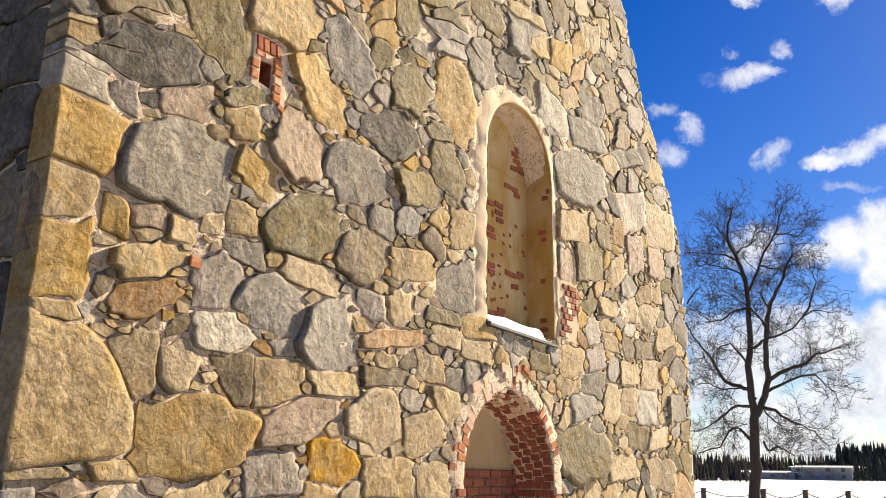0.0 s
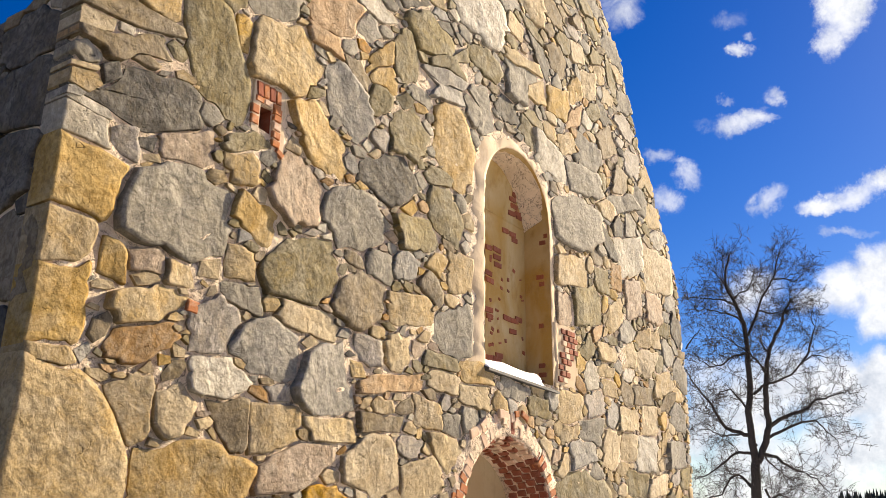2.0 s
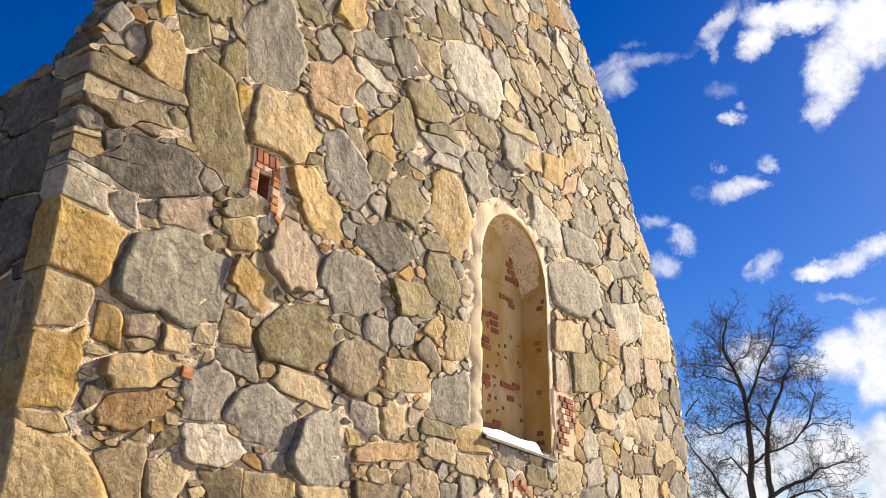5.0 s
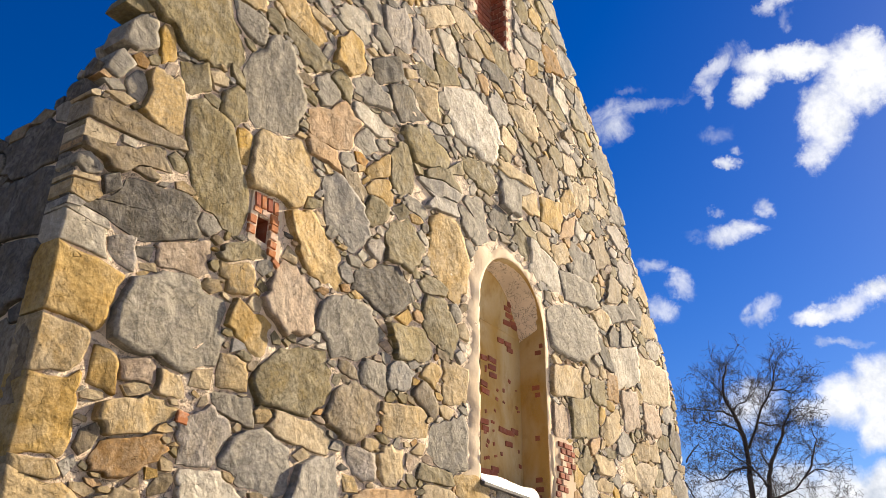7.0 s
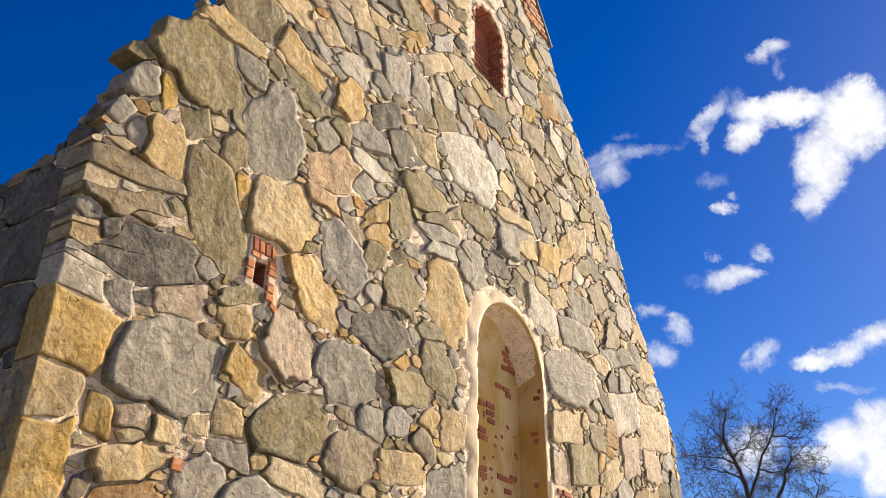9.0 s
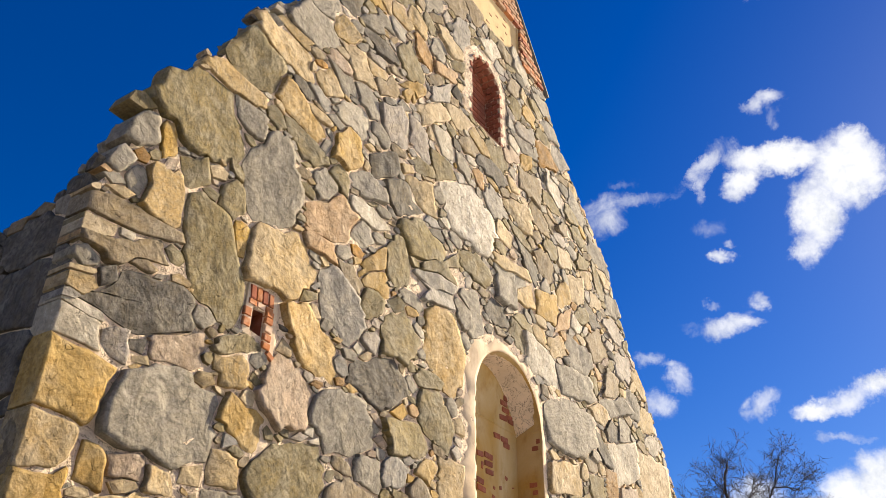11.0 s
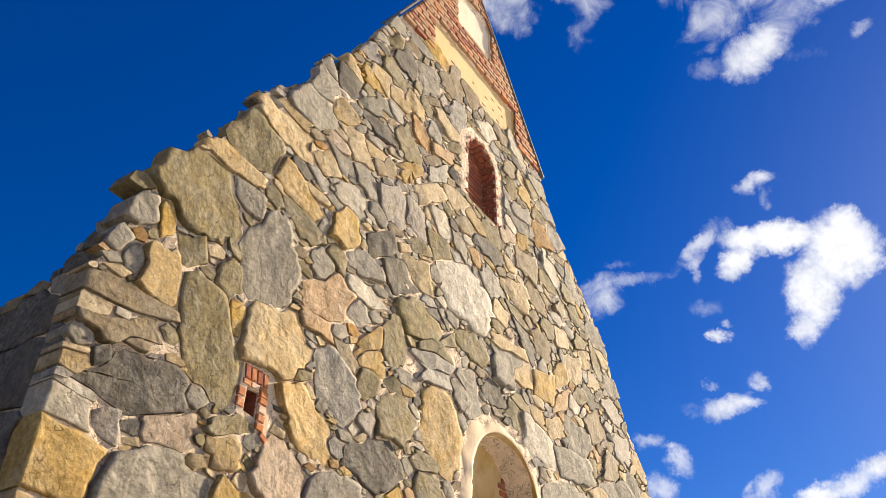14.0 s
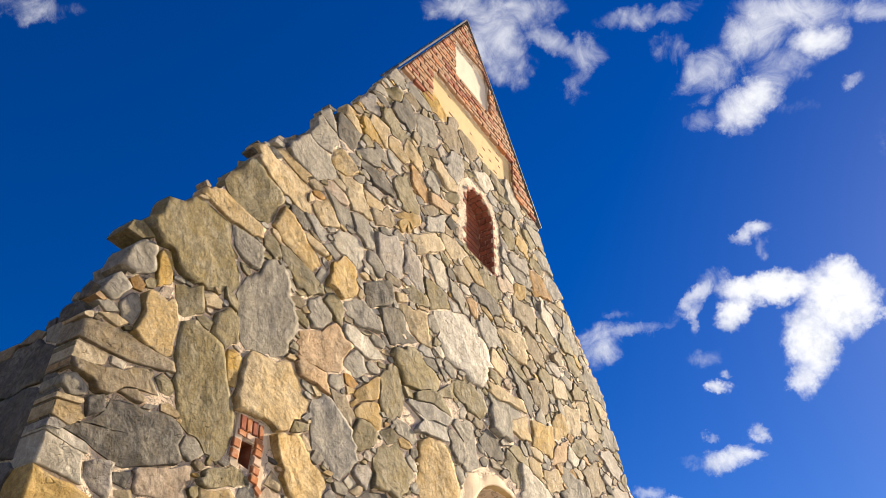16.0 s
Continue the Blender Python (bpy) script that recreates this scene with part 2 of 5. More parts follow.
    soft = n.new("ShaderNodeTexNoise")
    soft.inputs["Scale"].default_value, soft.inputs["Detail"].default_value = 7.0, 4.0
    l.new(vec, soft.inputs["Vector"])
    scale = n.new("ShaderNodeVectorMath")
    scale.operation = "SCALE"
    scale.inputs["Scale"].default_value = 0.4
    l.new(soft.outputs["Color"], scale.inputs[0])
    l.new(vec, warp.inputs[0])
    l.new(scale.outputs[0], warp.inputs[1])
    l.new(warp.outputs[0], chip.inputs["Vector"])
    chip_col = n.new("ShaderNodeSeparateColor")
    l.new(chip.outputs["Color"], chip_col.inputs[0])
    u = relief(n, l, swell, 0.8, 0.034, b)
    u = relief(n, l, chip_col.outputs[0], 0.45, 0.010, b, u)
    u = relief(n, l, calc(n, l, "SUBTRACT", 1.0, line), 0.8, 0.014, b, u)
    u = relief(n, l, flake, 0.5, 0.005, b, u)
    u = relief(n, l, mid, 0.9, 0.015, b, u)
    relief(n, l, fine, 0.3, 0.001, b, u)
    return m


STONES = {
    "buff": stone_material("buff", (0.62, 0.475, 0.265), (0.60, 0.385, 0.115)),
    "ochre": stone_material("ochre", (0.62, 0.42, 0.14), (0.60, 0.345, 0.06), 0.25),
    "yellow": stone_material("yellow", (0.70, 0.40, 0.04), (0.62, 0.30, 0.02), 0.15),
    "grey": stone_material("grey", (0.37, 0.335, 0.275), (0.47, 0.41, 0.295)),
    "olive": stone_material("olive", (0.29, 0.24, 0.13), (0.39, 0.28, 0.09)),
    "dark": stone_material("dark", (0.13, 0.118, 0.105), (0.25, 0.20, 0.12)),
    "brown": stone_material("brown", (0.32, 0.25, 0.16), (0.40, 0.29, 0.13)),
    "rust": stone_material("rust", (0.50, 0.26, 0.05), (0.34, 0.22, 0.11)),
    "lilac": stone_material("lilac", (0.48, 0.425, 0.37), (0.56, 0.46, 0.315)),
    "pink": stone_material("pink", (0.55, 0.425, 0.31), (0.50, 0.355, 0.215)),
    "cream": stone_material("cream", (0.66, 0.52, 0.31), (0.56, 0.41, 0.21), 0.2),
    "blue": stone_material("blue", (0.44, 0.41, 0.36), (0.52, 0.455, 0.345)),
    "orange": stone_material("orange", (0.60, 0.40, 0.21), (0.54, 0.32, 0.13), 0.2),
    "white": stone_material("white", (0.66, 0.60, 0.49), (0.58, 0.50, 0.36), 0.12),
}


def mortar_material():
    m, n, l, b = material("lime_mortar", 0.95, 0.15)
    tc = n.new("ShaderNodeTexCoord")
    big = noise_node(n, l, tc.outputs["Object"], 2.3, 5.0, 0.6)
    mid = noise_node(n, l, tc.outputs["Object"], 14.0, 6.0, 0.7)
    fine = noise_node(n, l, tc.outputs["Object"], 75.0, 4.0, 0.7)
    grit = noise_node(n, l, tc.outputs["Object"], 34.0, 5.0, 0.7)
    c = blend(n, l, span(n, l, big, 0.38, 0.62), (0.80, 0.655, 0.50), (0.60, 0.48, 0.36))
    c = blend(n, l, span(n, l, mid, 0.56, 0.70, 0, 0.6), c, (0.22, 0.17, 0.13))
    c = blend(n, l, span(n, l, fine, 0.50, 0.70, 0, 0.5), c, (0.60, 0.50, 0.38))
    split = noise_node(n, l, tc.outputs["Object"], 6.0, 4.0, 0.6, 1.2)
    crack = span(n, l, calc(n, l, "ABSOLUTE", calc(n, l, "SUBTRACT", split, 0.5), 0), 0.0, 0.018, 1.0, 0.0)
    c = blend(n, l, calc(n, l, "MULTIPLY", crack, 0.8), c, (0.06, 0.045, 0.035))
    l.new(c, b.inputs["Base Color"])
    u = relief(n, l, mid, 0.9, 0.05, b)
    u = relief(n, l, grit, 0.9, 0.018, b, u)
    u = relief(n, l, calc(n, l, "SUBTRACT", 1.0, crack), 0.9, 0.02, b, u)
    relief(n, l, fine, 0.8, 0.01, b, u)
    return m


def plaster_material(name, pale, stain, brown, amount):
    m, n, l, b = material(name, 0.92, 0.15)
    tc = n.new("ShaderNodeTexCoord")
    mp = n.new("ShaderNodeMapping")
    mp.inputs["Scale"].default_value = (1.0, 1.0, 0.55)
    l.new(tc.outputs["Object"], mp.inputs["Vector"])
    big = noise_node(n, l, mp.outputs[0], 1.7, 4.0, 0.55, 0.5)
    mid = noise_node(n, l, mp.outputs[0], 7.0, 6.0, 0.65)
    fine = noise_node(n, l, tc.outputs["Object"], 60.0, 4.0, 0.7)
    c = blend(n, l, span(n, l, big, 0.36, 0.60, 0, amount), pale, stain)
    c = blend(n, l, span(n, l, mid, 0.52, 0.74, 0, 0.7), c, brown)
    c = blend(n, l, span(n, l, fine, 0.45, 0.75, 0, 0.35), c, tuple(v * 0.7 for v in pale))
    l.new(c, b.inputs["Base Color"])
    u = relief(n, l, mid, 0.5, 0.02, b)
    relief(n, l, fine, 0.5, 0.005, b, u)
    return m


def brick_material(name, base, other, lime):
    m, n, l, b = material(name, 0.9, 0.2)
    tc = n.new("ShaderNodeTexCoord")
    obj = n.new("ShaderNodeObjectInfo")
    geo = n.new("ShaderNodeNewGeometry")
    rnd = calc(n, l, "FRACT", calc(n, l, "ADD", obj.outputs["Random"], geo.outputs["Random Per Island"]), 0)
    mid = noise_node(n, l, geo.outputs["Position"], 13.0, 5.0, 0.65)
    fine = noise_node(n, l, geo.outputs["Position"], 90.0, 4.0, 0.7)
    c = blend(n, l, rnd, base, other)
    c = blend(n, l, span(n, l, mid, 0.5, 0.7, 0, lime), c, (0.58, 0.46, 0.36))
    c = blend(n, l, span(n, l, fine, 0.45, 0.7, 0, 0.5), c, tuple(v * 0.55 for v in base))
    l.new(c, b.inputs["Base Color"])
    u = relief(n, l, mid, 0.5, 0.012, b)
    relief(n, l, fine, 0.5, 0.0025, b, u)
    return m


def simple_material(name, a, b_col, scale, rough=0.8, bump=0.01, metal=0.0, stretch=(1, 1, 1)):
    m, n, l, b = material(name, rough, 0.3, metal)
    tc = n.new("ShaderNodeTexCoord")
    mp = n.new("ShaderNodeMapping")
    mp.inputs["Scale"].default_value = stretch
    l.new(tc.outputs["Object"], mp.inputs["Vector"])
    mid = noise_node(n, l, mp.outputs[0], scale, 6.0, 0.65)
    fine = noise_node(n, l, mp.outputs[0], scale * 7, 4.0, 0.65)
    c = blend(n, l, span(n, l, mid, 0.35, 0.65), a, b_col)
    c = blend(n, l, span(n, l, fine, 0.45, 0.75, 0, 0.4), c, tuple(v * 0.7 for v in a))
    l.new(c, b.inputs["Base Color"])
    relief(n, l, mid, 0.6, bump, b)
    return m


MORTAR = mortar_material()
LIME = plaster_material("lime_render", (0.55, 0.45, 0.33), (0.47, 0.36, 0.24), (0.32, 0.235, 0.145), 0.8)
NICHE = plaster_material("stained_plaster", (0.42, 0.325, 0.18), (0.33, 0.20, 0.05), (0.25, 0.15, 0.045), 0.95)
PANEL_YELLOW = plaster_material("yellow_plaster", (0.53, 0.40, 0.215), (0.48, 0.355, 0.18), (0.40, 0.285, 0.15), 0.6)
PANEL_WHITE = plaster_material("white_plaster", (0.58, 0.51, 0.41), (0.52, 0.445, 0.35), (0.43, 0.36, 0.28), 0.5)
BRICK = brick_material("brick", (0.27, 0.085, 0.045), (0.18, 0.06, 0.038), 0.14)
BRICK_ORANGE = brick_material("brick_orange", (0.42, 0.16, 0.055), (0.33, 0.13, 0.06), 0.45)
BRICK_LIME = brick_material("brick_limewashed", (0.64, 0.49, 0.36), (0.54, 0.36, 0.25), 0.9)
BRICK_GABLE = brick_material("brick_weathered", (0.34, 0.175, 0.09), (0.27, 0.165, 0.10), 0.35)
SNOW = simple_material("snow", (0.84, 0.86, 0.90), (0.90, 0.91, 0.93), 0.8, 0.6, 0.03)
def ground_material():
    """Snow over the field; by the church an unseen dull brown patch is added to cut light bounced off the snow."""
    m, n, l, b = material("snow_and_dull_ground", 0.8, 0.2)
    tc = n.new("ShaderNodeTexCoord")
    off = n.new("ShaderNodeVectorMath")
    off.inputs[1].default_value = (12.0, -3.0, 0.0)
    l.new(tc.outputs["Object"], off.inputs[0])
    far = n.new("ShaderNodeVectorMath")
    far.operation = "LENGTH"
    l.new(off.outputs[0], far.inputs[0])
    big = noise_node(n, l, tc.outputs["Object"], 0.25, 5.0, 0.6)
    mid = noise_node(n, l, tc.outputs["Object"], 2.5, 6.0, 0.65)
    fine = noise_node(n, l, tc.outputs["Object"], 30.0, 5.0, 0.7)
    # low-albedo brown, out of view, keeps the snow from filling the wall shadows
    dull_ground = blend(n, l, span(n, l, mid, 0.35, 0.65), (0.13, 0.10, 0.055), (0.07, 0.06, 0.04))
    dull_ground = blend(n, l, span(n, l, fine, 0.4, 0.7, 0, 0.7), dull_ground, (0.20, 0.165, 0.09))
    snow = blend(n, l, span(n, l, mid, 0.35, 0.65), (0.84, 0.86, 0.90), (0.90, 0.91, 0.93))
    edge = calc(n, l, "ADD", far.outputs["Value"], calc(n, l, "MULTIPLY", big, 8.0))
    l.new(blend(n, l, span(n, l, edge, 23.0, 27.0), dull_ground, snow), b.inputs["Base Color"])
    relief(n, l, fine, 0.5, 0.03, b)
    return m


GROUND = ground_material()
SLATE = simple_material("slate", (0.06, 0.06, 0.06), (0.10, 0.095, 0.09), 9.0, 0.7)
COPING = simple_material("coping_metal", (0.07, 0.065, 0.065), (0.13, 0.12, 0.115), 6.0, 0.6, 0.004)
BARK = simple_material("bark", (0.020, 0.016, 0.014), (0.038, 0.030, 0.026), 6.0, 0.9, 0.02, 0.0, (1, 1, 0.3))
TWIG = simple_material("twig", (0.022, 0.017, 0.015), (0.042, 0.031, 0.027), 5.0, 0.9, 0.004)
POST = simple_material("post_wood", (0.035, 0.030, 0.028), (0.07, 0.06, 0.05), 5.0, 0.9, 0.01, 0.0, (1, 1, 0.3))
IRON = simple_material("chain_iron", (0.04, 0.04, 0.042), (0.08, 0.07, 0.06), 20.0, 0.6, 0.003, 0.8)
SPRUCE = simple_material("spruce", (0.014, 0.018, 0.014), (0.028, 0.030, 0.024), 0.6, 0.95, 0.1)
BARE = simple_material("bare_wood_edge", (0.028, 0.023, 0.021), (0.05, 0.041, 0.037), 0.5, 0.95, 0.1)
HOUSE = simple_material("house_render", (0.19, 0.185, 0.19), (0.25, 0.24, 0.24), 0.3, 0.9, 0.01)
GLASS = simple_material("dark_window", (0.03, 0.035, 0.045), (0.06, 0.065, 0.08), 0.8, 0.15, 0.0)


# ---- building helpers ----


def mesh_object(name, bm, mats, parent=None):
    me = bpy.data.meshes.new(name)
    bm.to_mesh(me)
    bm.free()
    for mt in (mats if isinstance(mats, (list, tuple)) else [mats]):
        me.materials.append(mt)
    ob = new(name, me)
    ob.parent = parent
    return ob


def part(name, bm, mats, parent, label=""):
    return tagged(mesh_object(name, bm, mats, parent), label)


def box(bm, x0, x1, y0, y1, z0, z1, jitter=0.0):
    r = random.Random(int(abs(x0 * 7919 + z0 * 104729 + y0 * 31)))
    j = lambda: r.uniform(-jitter, jitter)
    v = [bm.verts.new((x + j(), y + j(), z + j())) for x in (x0, x1) for y in (y0, y1) for z in (z0, z1)]
    for f in ((0, 1, 3, 2), (4, 6, 7, 5), (0, 4, 5, 1), (2, 3, 7, 6), (0, 2, 6, 4), (1, 5, 7, 3)):
        bm.faces.new([v[i] for i in f])


def brick_mesh(seed, mat):
    """A hand-made brick one unit long, deep and high, with worn arrises."""
    r = random.Random(seed)
    bm = bmesh.new()
    box(bm, -0.5, 0.5, -0.5, 0.5, -0.5, 0.5)
    bmesh.ops.bevel(bm, geom=[e for e in bm.edges if all(abs(v.co.y + 0.5) < 1e-4 for v in e.verts)], offset=0.07, segments=1, affect="EDGES")
    for v in bm.verts:
        v.co += Vector([r.uniform(-0.035, 0.035) for _ in range(3)])
    me = bpy.data.meshes.new("brick")
    bmesh.ops.recalc_face_normals(bm, faces=bm.faces)
    bm.to_mesh(me)
    bm.free()
    me.materials.append(mat)
    return me


BRICKS = {m.name: [brick_mesh(s, m) for s in range(4)] for m in (BRICK, BRICK_ORANGE, BRICK_LIME, BRICK_GABLE)}
brick_dice = random.Random(5)


def brick(parent, mat, x, y, z, length, depth, height, turn=0.0, about="Y", name="brick"):
    """One brick; length along x, depth along y (its worn face towards -y), height along z, turned in the wall's plane."""
    ob = new(name, brick_dice.choice(BRICKS[mat.name]))
    ob.parent = parent
    ob.matrix_basis = (Matrix.Translation((x, y, z)) @ Matrix.Rotation(turn, 4, about)
                       @ Matrix.Diagonal((length, depth, height, 1)))
    return ob


def arch_loop(cx, half, sill, spring, rise, steps=18):
    """Outline of an arched opening, from the bottom left round by the crown to the bottom right."""
    pts = [(cx - half, sill)]
    for i in range(steps + 1):
        a = math.pi * (1 - i / steps)
        pts.append((cx + half * math.cos(a), spring + rise * math.sin(a)))
    return pts + [(cx + half, sill)]


def inside(poly, x, z):
    hit = False
    for (x0, z0), (x1, z1) in zip(poly, poly[1:] + poly[:1]):
        if (z0 > z) != (z1 > z) and x < (x1 - x0) * (z - z0) / (z1 - z0) + x0:
            hit = not hit
    return hit


# ---- the gable wall ----
from mathutils.geometry import delaunay_2d_cdt

OUTLINE = [(2.675, -0.3), (14.60, -0.3), (14.60, 2.4), (14.66, 3.6), (14.62, 4.8), (14.50, 5.9), (14.08, 6.6), (13.74, 7.1),
           (13.40, 7.7), (13.05, 8.0), (12.62, 8.9), (12.40, 9.5), (12.05, 9.8), (11.70, 10.15), (11.2, 10.6), (10.75, 11.1), (10.58, 11.55),
           (10.38, 12.0), (7.98, 15.44), (6.00, 11.78), (5.13, 10.15), (4.67, 9.40), (4.20, 8.68), (3.80, 8.03), (3.52, 7.50),
           (3.27, 7.05), (3.04, 6.66), (2.87, 6.26), (2.79, 5.92), (2.70, 5.56), (2.675, 5.25)]
CORE = OUTLINE[:20] + [(x + 0.11, z - 0.05) for x, z in OUTLINE[20:30]] + OUTLINE[30:]
NICHE_LOOP = arch_loop(8.78, 0.82, 3.25, 5.38, 0.84)
DOOR_LOOP = arch_loop(8.48, 1.0, 0.0, 1.50, 1.02)
WINDOW_LOOP = arch_loop(8.35, 0.41, 9.69, 10.72, 0.42)
HOLE_LOOP = [(4.34, 4.75), (4.34, 4.96), (4.49, 4.97), (4.49, 4.73)]
PANEL_LOW = [(6.95, 12.04), (6.95, 12.9), (9.48, 12.9), (9.48, 12.04)]
PANEL_TOP = [(7.63, 13.45), (7.63, 14.42), (8.73, 14.47), (8.73, 13.48)]
OPENINGS = [NICHE_LOOP, DOOR_LOOP, WINDOW_LOOP, HOLE_LOOP, PANEL_LOW, PANEL_TOP]


def back_y(z):
    return 0.75 if z < 5.2 else 0.42


def wall_core(name, outline, openings, step):
    """A wall body: uneven mortar face with the openings cut through it, sides and back."""
    verts, edges = [], []

    def ring(loop):
        first, dense = len(verts), []
        for (x0, z0), (x1, z1) in zip(loop, loop[1:] + loop[:1]):
            n = max(1, int(math.hypot(x1 - x0, z1 - z0) / step))
            dense += [(x0 + (x1 - x0) * i / n, z0 + (z1 - z0) * i / n) for i in range(n)]
        verts.extend(Vector(p) for p in dense)
        edges.extend((first + i, first + (i + 1) % len(dense)) for i in range(len(dense)))

    for loop in (outline, *openings):
        ring(loop)
    edge_pts = np.array([tuple(v) for v in verts])
    dice = random.Random(3)
    xs, zs = [p[0] for p in outline], [p[1] for p in outline]
    z = min(zs)
    while z < max(zs):
        x = min(xs)
        while x < max(xs):
            px, pz = x + dice.uniform(-0.25, 0.25) * step, z + dice.uniform(-0.25, 0.25) * step
            if inside(outline, px, pz) and not any(inside(o, px, pz) for o in openings):
                if np.min(np.abs(edge_pts - (px, pz)).sum(1)) > 0.6 * step:
                    verts.append(Vector((px, pz)))
            x += step
        z += step
    pts, _, faces, *_ = delaunay_2d_cdt(verts, edges, [], 0, 1e-4)
    bm = bmesh.new()
    front, back = [], []
    for p in pts:
        v = Vector((p[0] * 2.1, 0, p[1] * 2.1))
        y = 0.011 + 0.028 * noise.noise(v * 0.9) + 0.014 * noise.noise(v * 3.1) + 0.009 * noise.noise(v * 8)
        front.append(bm.verts.new((p[0], max(y, -0.010), p[1])))
        lift = max(0.0, p[1] - 5.3)
        if abs(p[0] - 8.35) < 0.6 and 9.4 < p[1] < 11.5:
            lift = 0.0
        lean = 0.08 * min(1.0, lift / 0.5)
        back.append(bm.verts.new((p[0] + (8.0 - p[0]) * lean, back_y(p[1]), p[1] - 0.04 * lift)))
    for f in faces:
        cx, cz = sum(pts[i][0] for i in f) / 3, sum(pts[i][1] for i in f) / 3
        if inside(outline, cx, cz) and not any(inside(o, cx, cz) for o in openings):
            bm.faces.new([front[i] for i in f])
            bm.faces.new([back[i] for i in reversed(f)])
    pair = dict(zip(front, back))
    for e in [e for e in bm.edges if e.is_boundary and e.verts[0] in pair]:
        a, b = e.verts
        bm.faces.new((a, b, pair[b], pair[a]))
    bmesh.ops.delete(bm, geom=[v for v in bm.verts if not v.link_faces], context="VERTS")
    bmesh.ops.recalc_face_normals(bm, faces=bm.faces)
    return bm


wall_front = tagged(mesh_object("wall_gable", wall_core("wall", CORE, OPENINGS, 0.085), MORTAR),
                    "sunlit gable wall of split fieldstone in pale lime mortar", "wall", kind="structure")

# ---- fieldstones: placed by hand where they are distinct, the rest packed between them ----
seeds = []
stone_dice = random.Random(11)


def stone(x, z, length, height, tilt, colour, corners=6, turn=0, taper=0.0, skew=0.0):
    """A split fieldstone in the wall's face: middle, size in metres, tilt in degrees, colour, corners and how they are turned,
    how much it widens along its length, and how far it leans over."""
    k = corners
    full = math.sqrt(math.pi / (k * math.tan(math.pi / k)))
    turn = radians(turn)
    sides = [(turn + 2 * math.pi * (i + stone_dice.uniform(-0.03, 0.03)) / k, full * stone_dice.uniform(0.97, 1.03)) for i in range(k)]
    seeds.append((x, z, length * 0.5, height * 0.5, radians(tilt), colour, sides, taper, skew))


stone(2.87, 3.75, 0.50, 0.52, 62, "ochre", 4, 20, 0.17, -0.00)
stone(2.80, 3.32, 0.41, 0.36, 73, "buff", 4, 107, 0.24, 0.01)
stone(2.84, 2.88, 0.57, 0.38, 78, "ochre", 4, 19, -0.12, 0.09)
stone(2.83, 4.14, 0.42, 0.22, -13, "white", 4, 23, -0.01, -0.02)
stone(3.33, 4.53, 0.83, 0.43, 16, "dark", 5, 359, 0.10, -0.05)
stone(2.95, 4.61, 0.25, 0.16, 69, "dark", 4, 46, -0.23, -0.04)
stone(3.17, 4.83, 0.40, 0.13, 16, "brown", 4, 357, 0.50, 0.09)
stone(3.12, 4.13, 0.27, 0.24, 15, "lilac", 4, 351, 0.30, 0.04)
stone(3.66, 4.29, 0.54, 0.27, 15, "pink", 4, 5, 0.22, 0.17)
stone(4.24, 4.56, 0.57, 0.18, 28, "olive", 4, 355, 0.01, -0.11)
stone(4.21, 4.33, 0.35, 0.30, 3, "buff", 4, 110, 0.14, 0.09)
stone(3.64, 3.76, 0.94, 0.70, 14, "grey", 6, 54, 0.15, -0.06)
stone(3.17, 3.26, 0.28, 0.23, -82, "ochre", 4, 76, -0.02, 0.00)
stone(4.28, 3.53, 0.31, 0.28, 10, "buff", 4, 81, -0.12, -0.06)
stone(4.40, 3.94, 0.48, 0.33, -20, "ochre", 4, 96, 0.19, 0.02)
stone(4.83, 4.34, 0.65, 0.55, 105, "pink", 6, 58, -0.22, -0.04)
stone(5.08, 4.94, 0.81, 0.46, -34, "ochre", 5, 23, 0.10, 0.01)
stone(4.97, 3.63, 0.88, 0.55, 12, "olive", 6, 14, 0.19, 0.09)
stone(5.74, 3.54, 0.69, 0.50, 22, "brown", 6, 39, 0.00, -0.00)
stone(5.63, 4.31, 0.85, 0.57, 7, "grey", 6, 32, 0.00, -0.00)
stone(3.44, 3.33, 0.37, 0.19, 1, "pink", 4, 17, 0.17, 0.13)
stone(3.72, 3.29, 0.29, 0.20, -14, "buff", 4, 19, -0.20, -0.04)
stone(3.98, 3.40, 0.20, 0.15, 11, "cream", 4, 91, 0.16, 0.24)
stone(5.44, 5.49, 0.71, 0.53, -50, "blue", 6, 69, 0.14, 0.03)
stone(4.33, 3.26, 0.43, 0.20, -2, "grey", 4, 1, 0.27, -0.04)
stone(3.47, 3.01, 0.60, 0.25, 18, "buff", 5, 31, -0.10, 0.01)
stone(3.48, 2.74, 0.60, 0.24, 23, "rust", 5, 84, -0.12, -0.01)
stone(4.07, 2.96, 0.49, 0.39, 45, "lilac", 5, 3, 0.08, -0.06)
stone(4.18, 2.59, 0.53, 0.31, 4, "white", 5, 100, -0.09, -0.06)
stone(4.62, 2.90, 0.77, 0.43, -3, "blue", 6, 52, 0.19, 0.01)
stone(5.09, 3.21, 0.78, 0.25, -4, "cream", 4, 3, 0.05, 0.00)
stone(5.32, 2.71, 0.72, 0.59, 27, "blue", 5, 353, 0.34, -0.05)
stone(3.47, 2.27, 0.45, 0.30, -75, "buff", 4, 4, -0.41, 0.03)
stone(3.79, 2.28, 0.38, 0.32, -100, "cream", 6, 28, -0.25, -0.04)
stone(4.35, 2.24, 0.46, 0.31, -71, "brown", 4, 0, -0.46, 0.13)
stone(4.77, 2.29, 0.59, 0.37, 14, "buff", 4, 353, -0.29, 0.06)
stone(2.99, 2.07, 0.99, 0.68, -60, "buff", 4, 69, 0.53, 0.02)
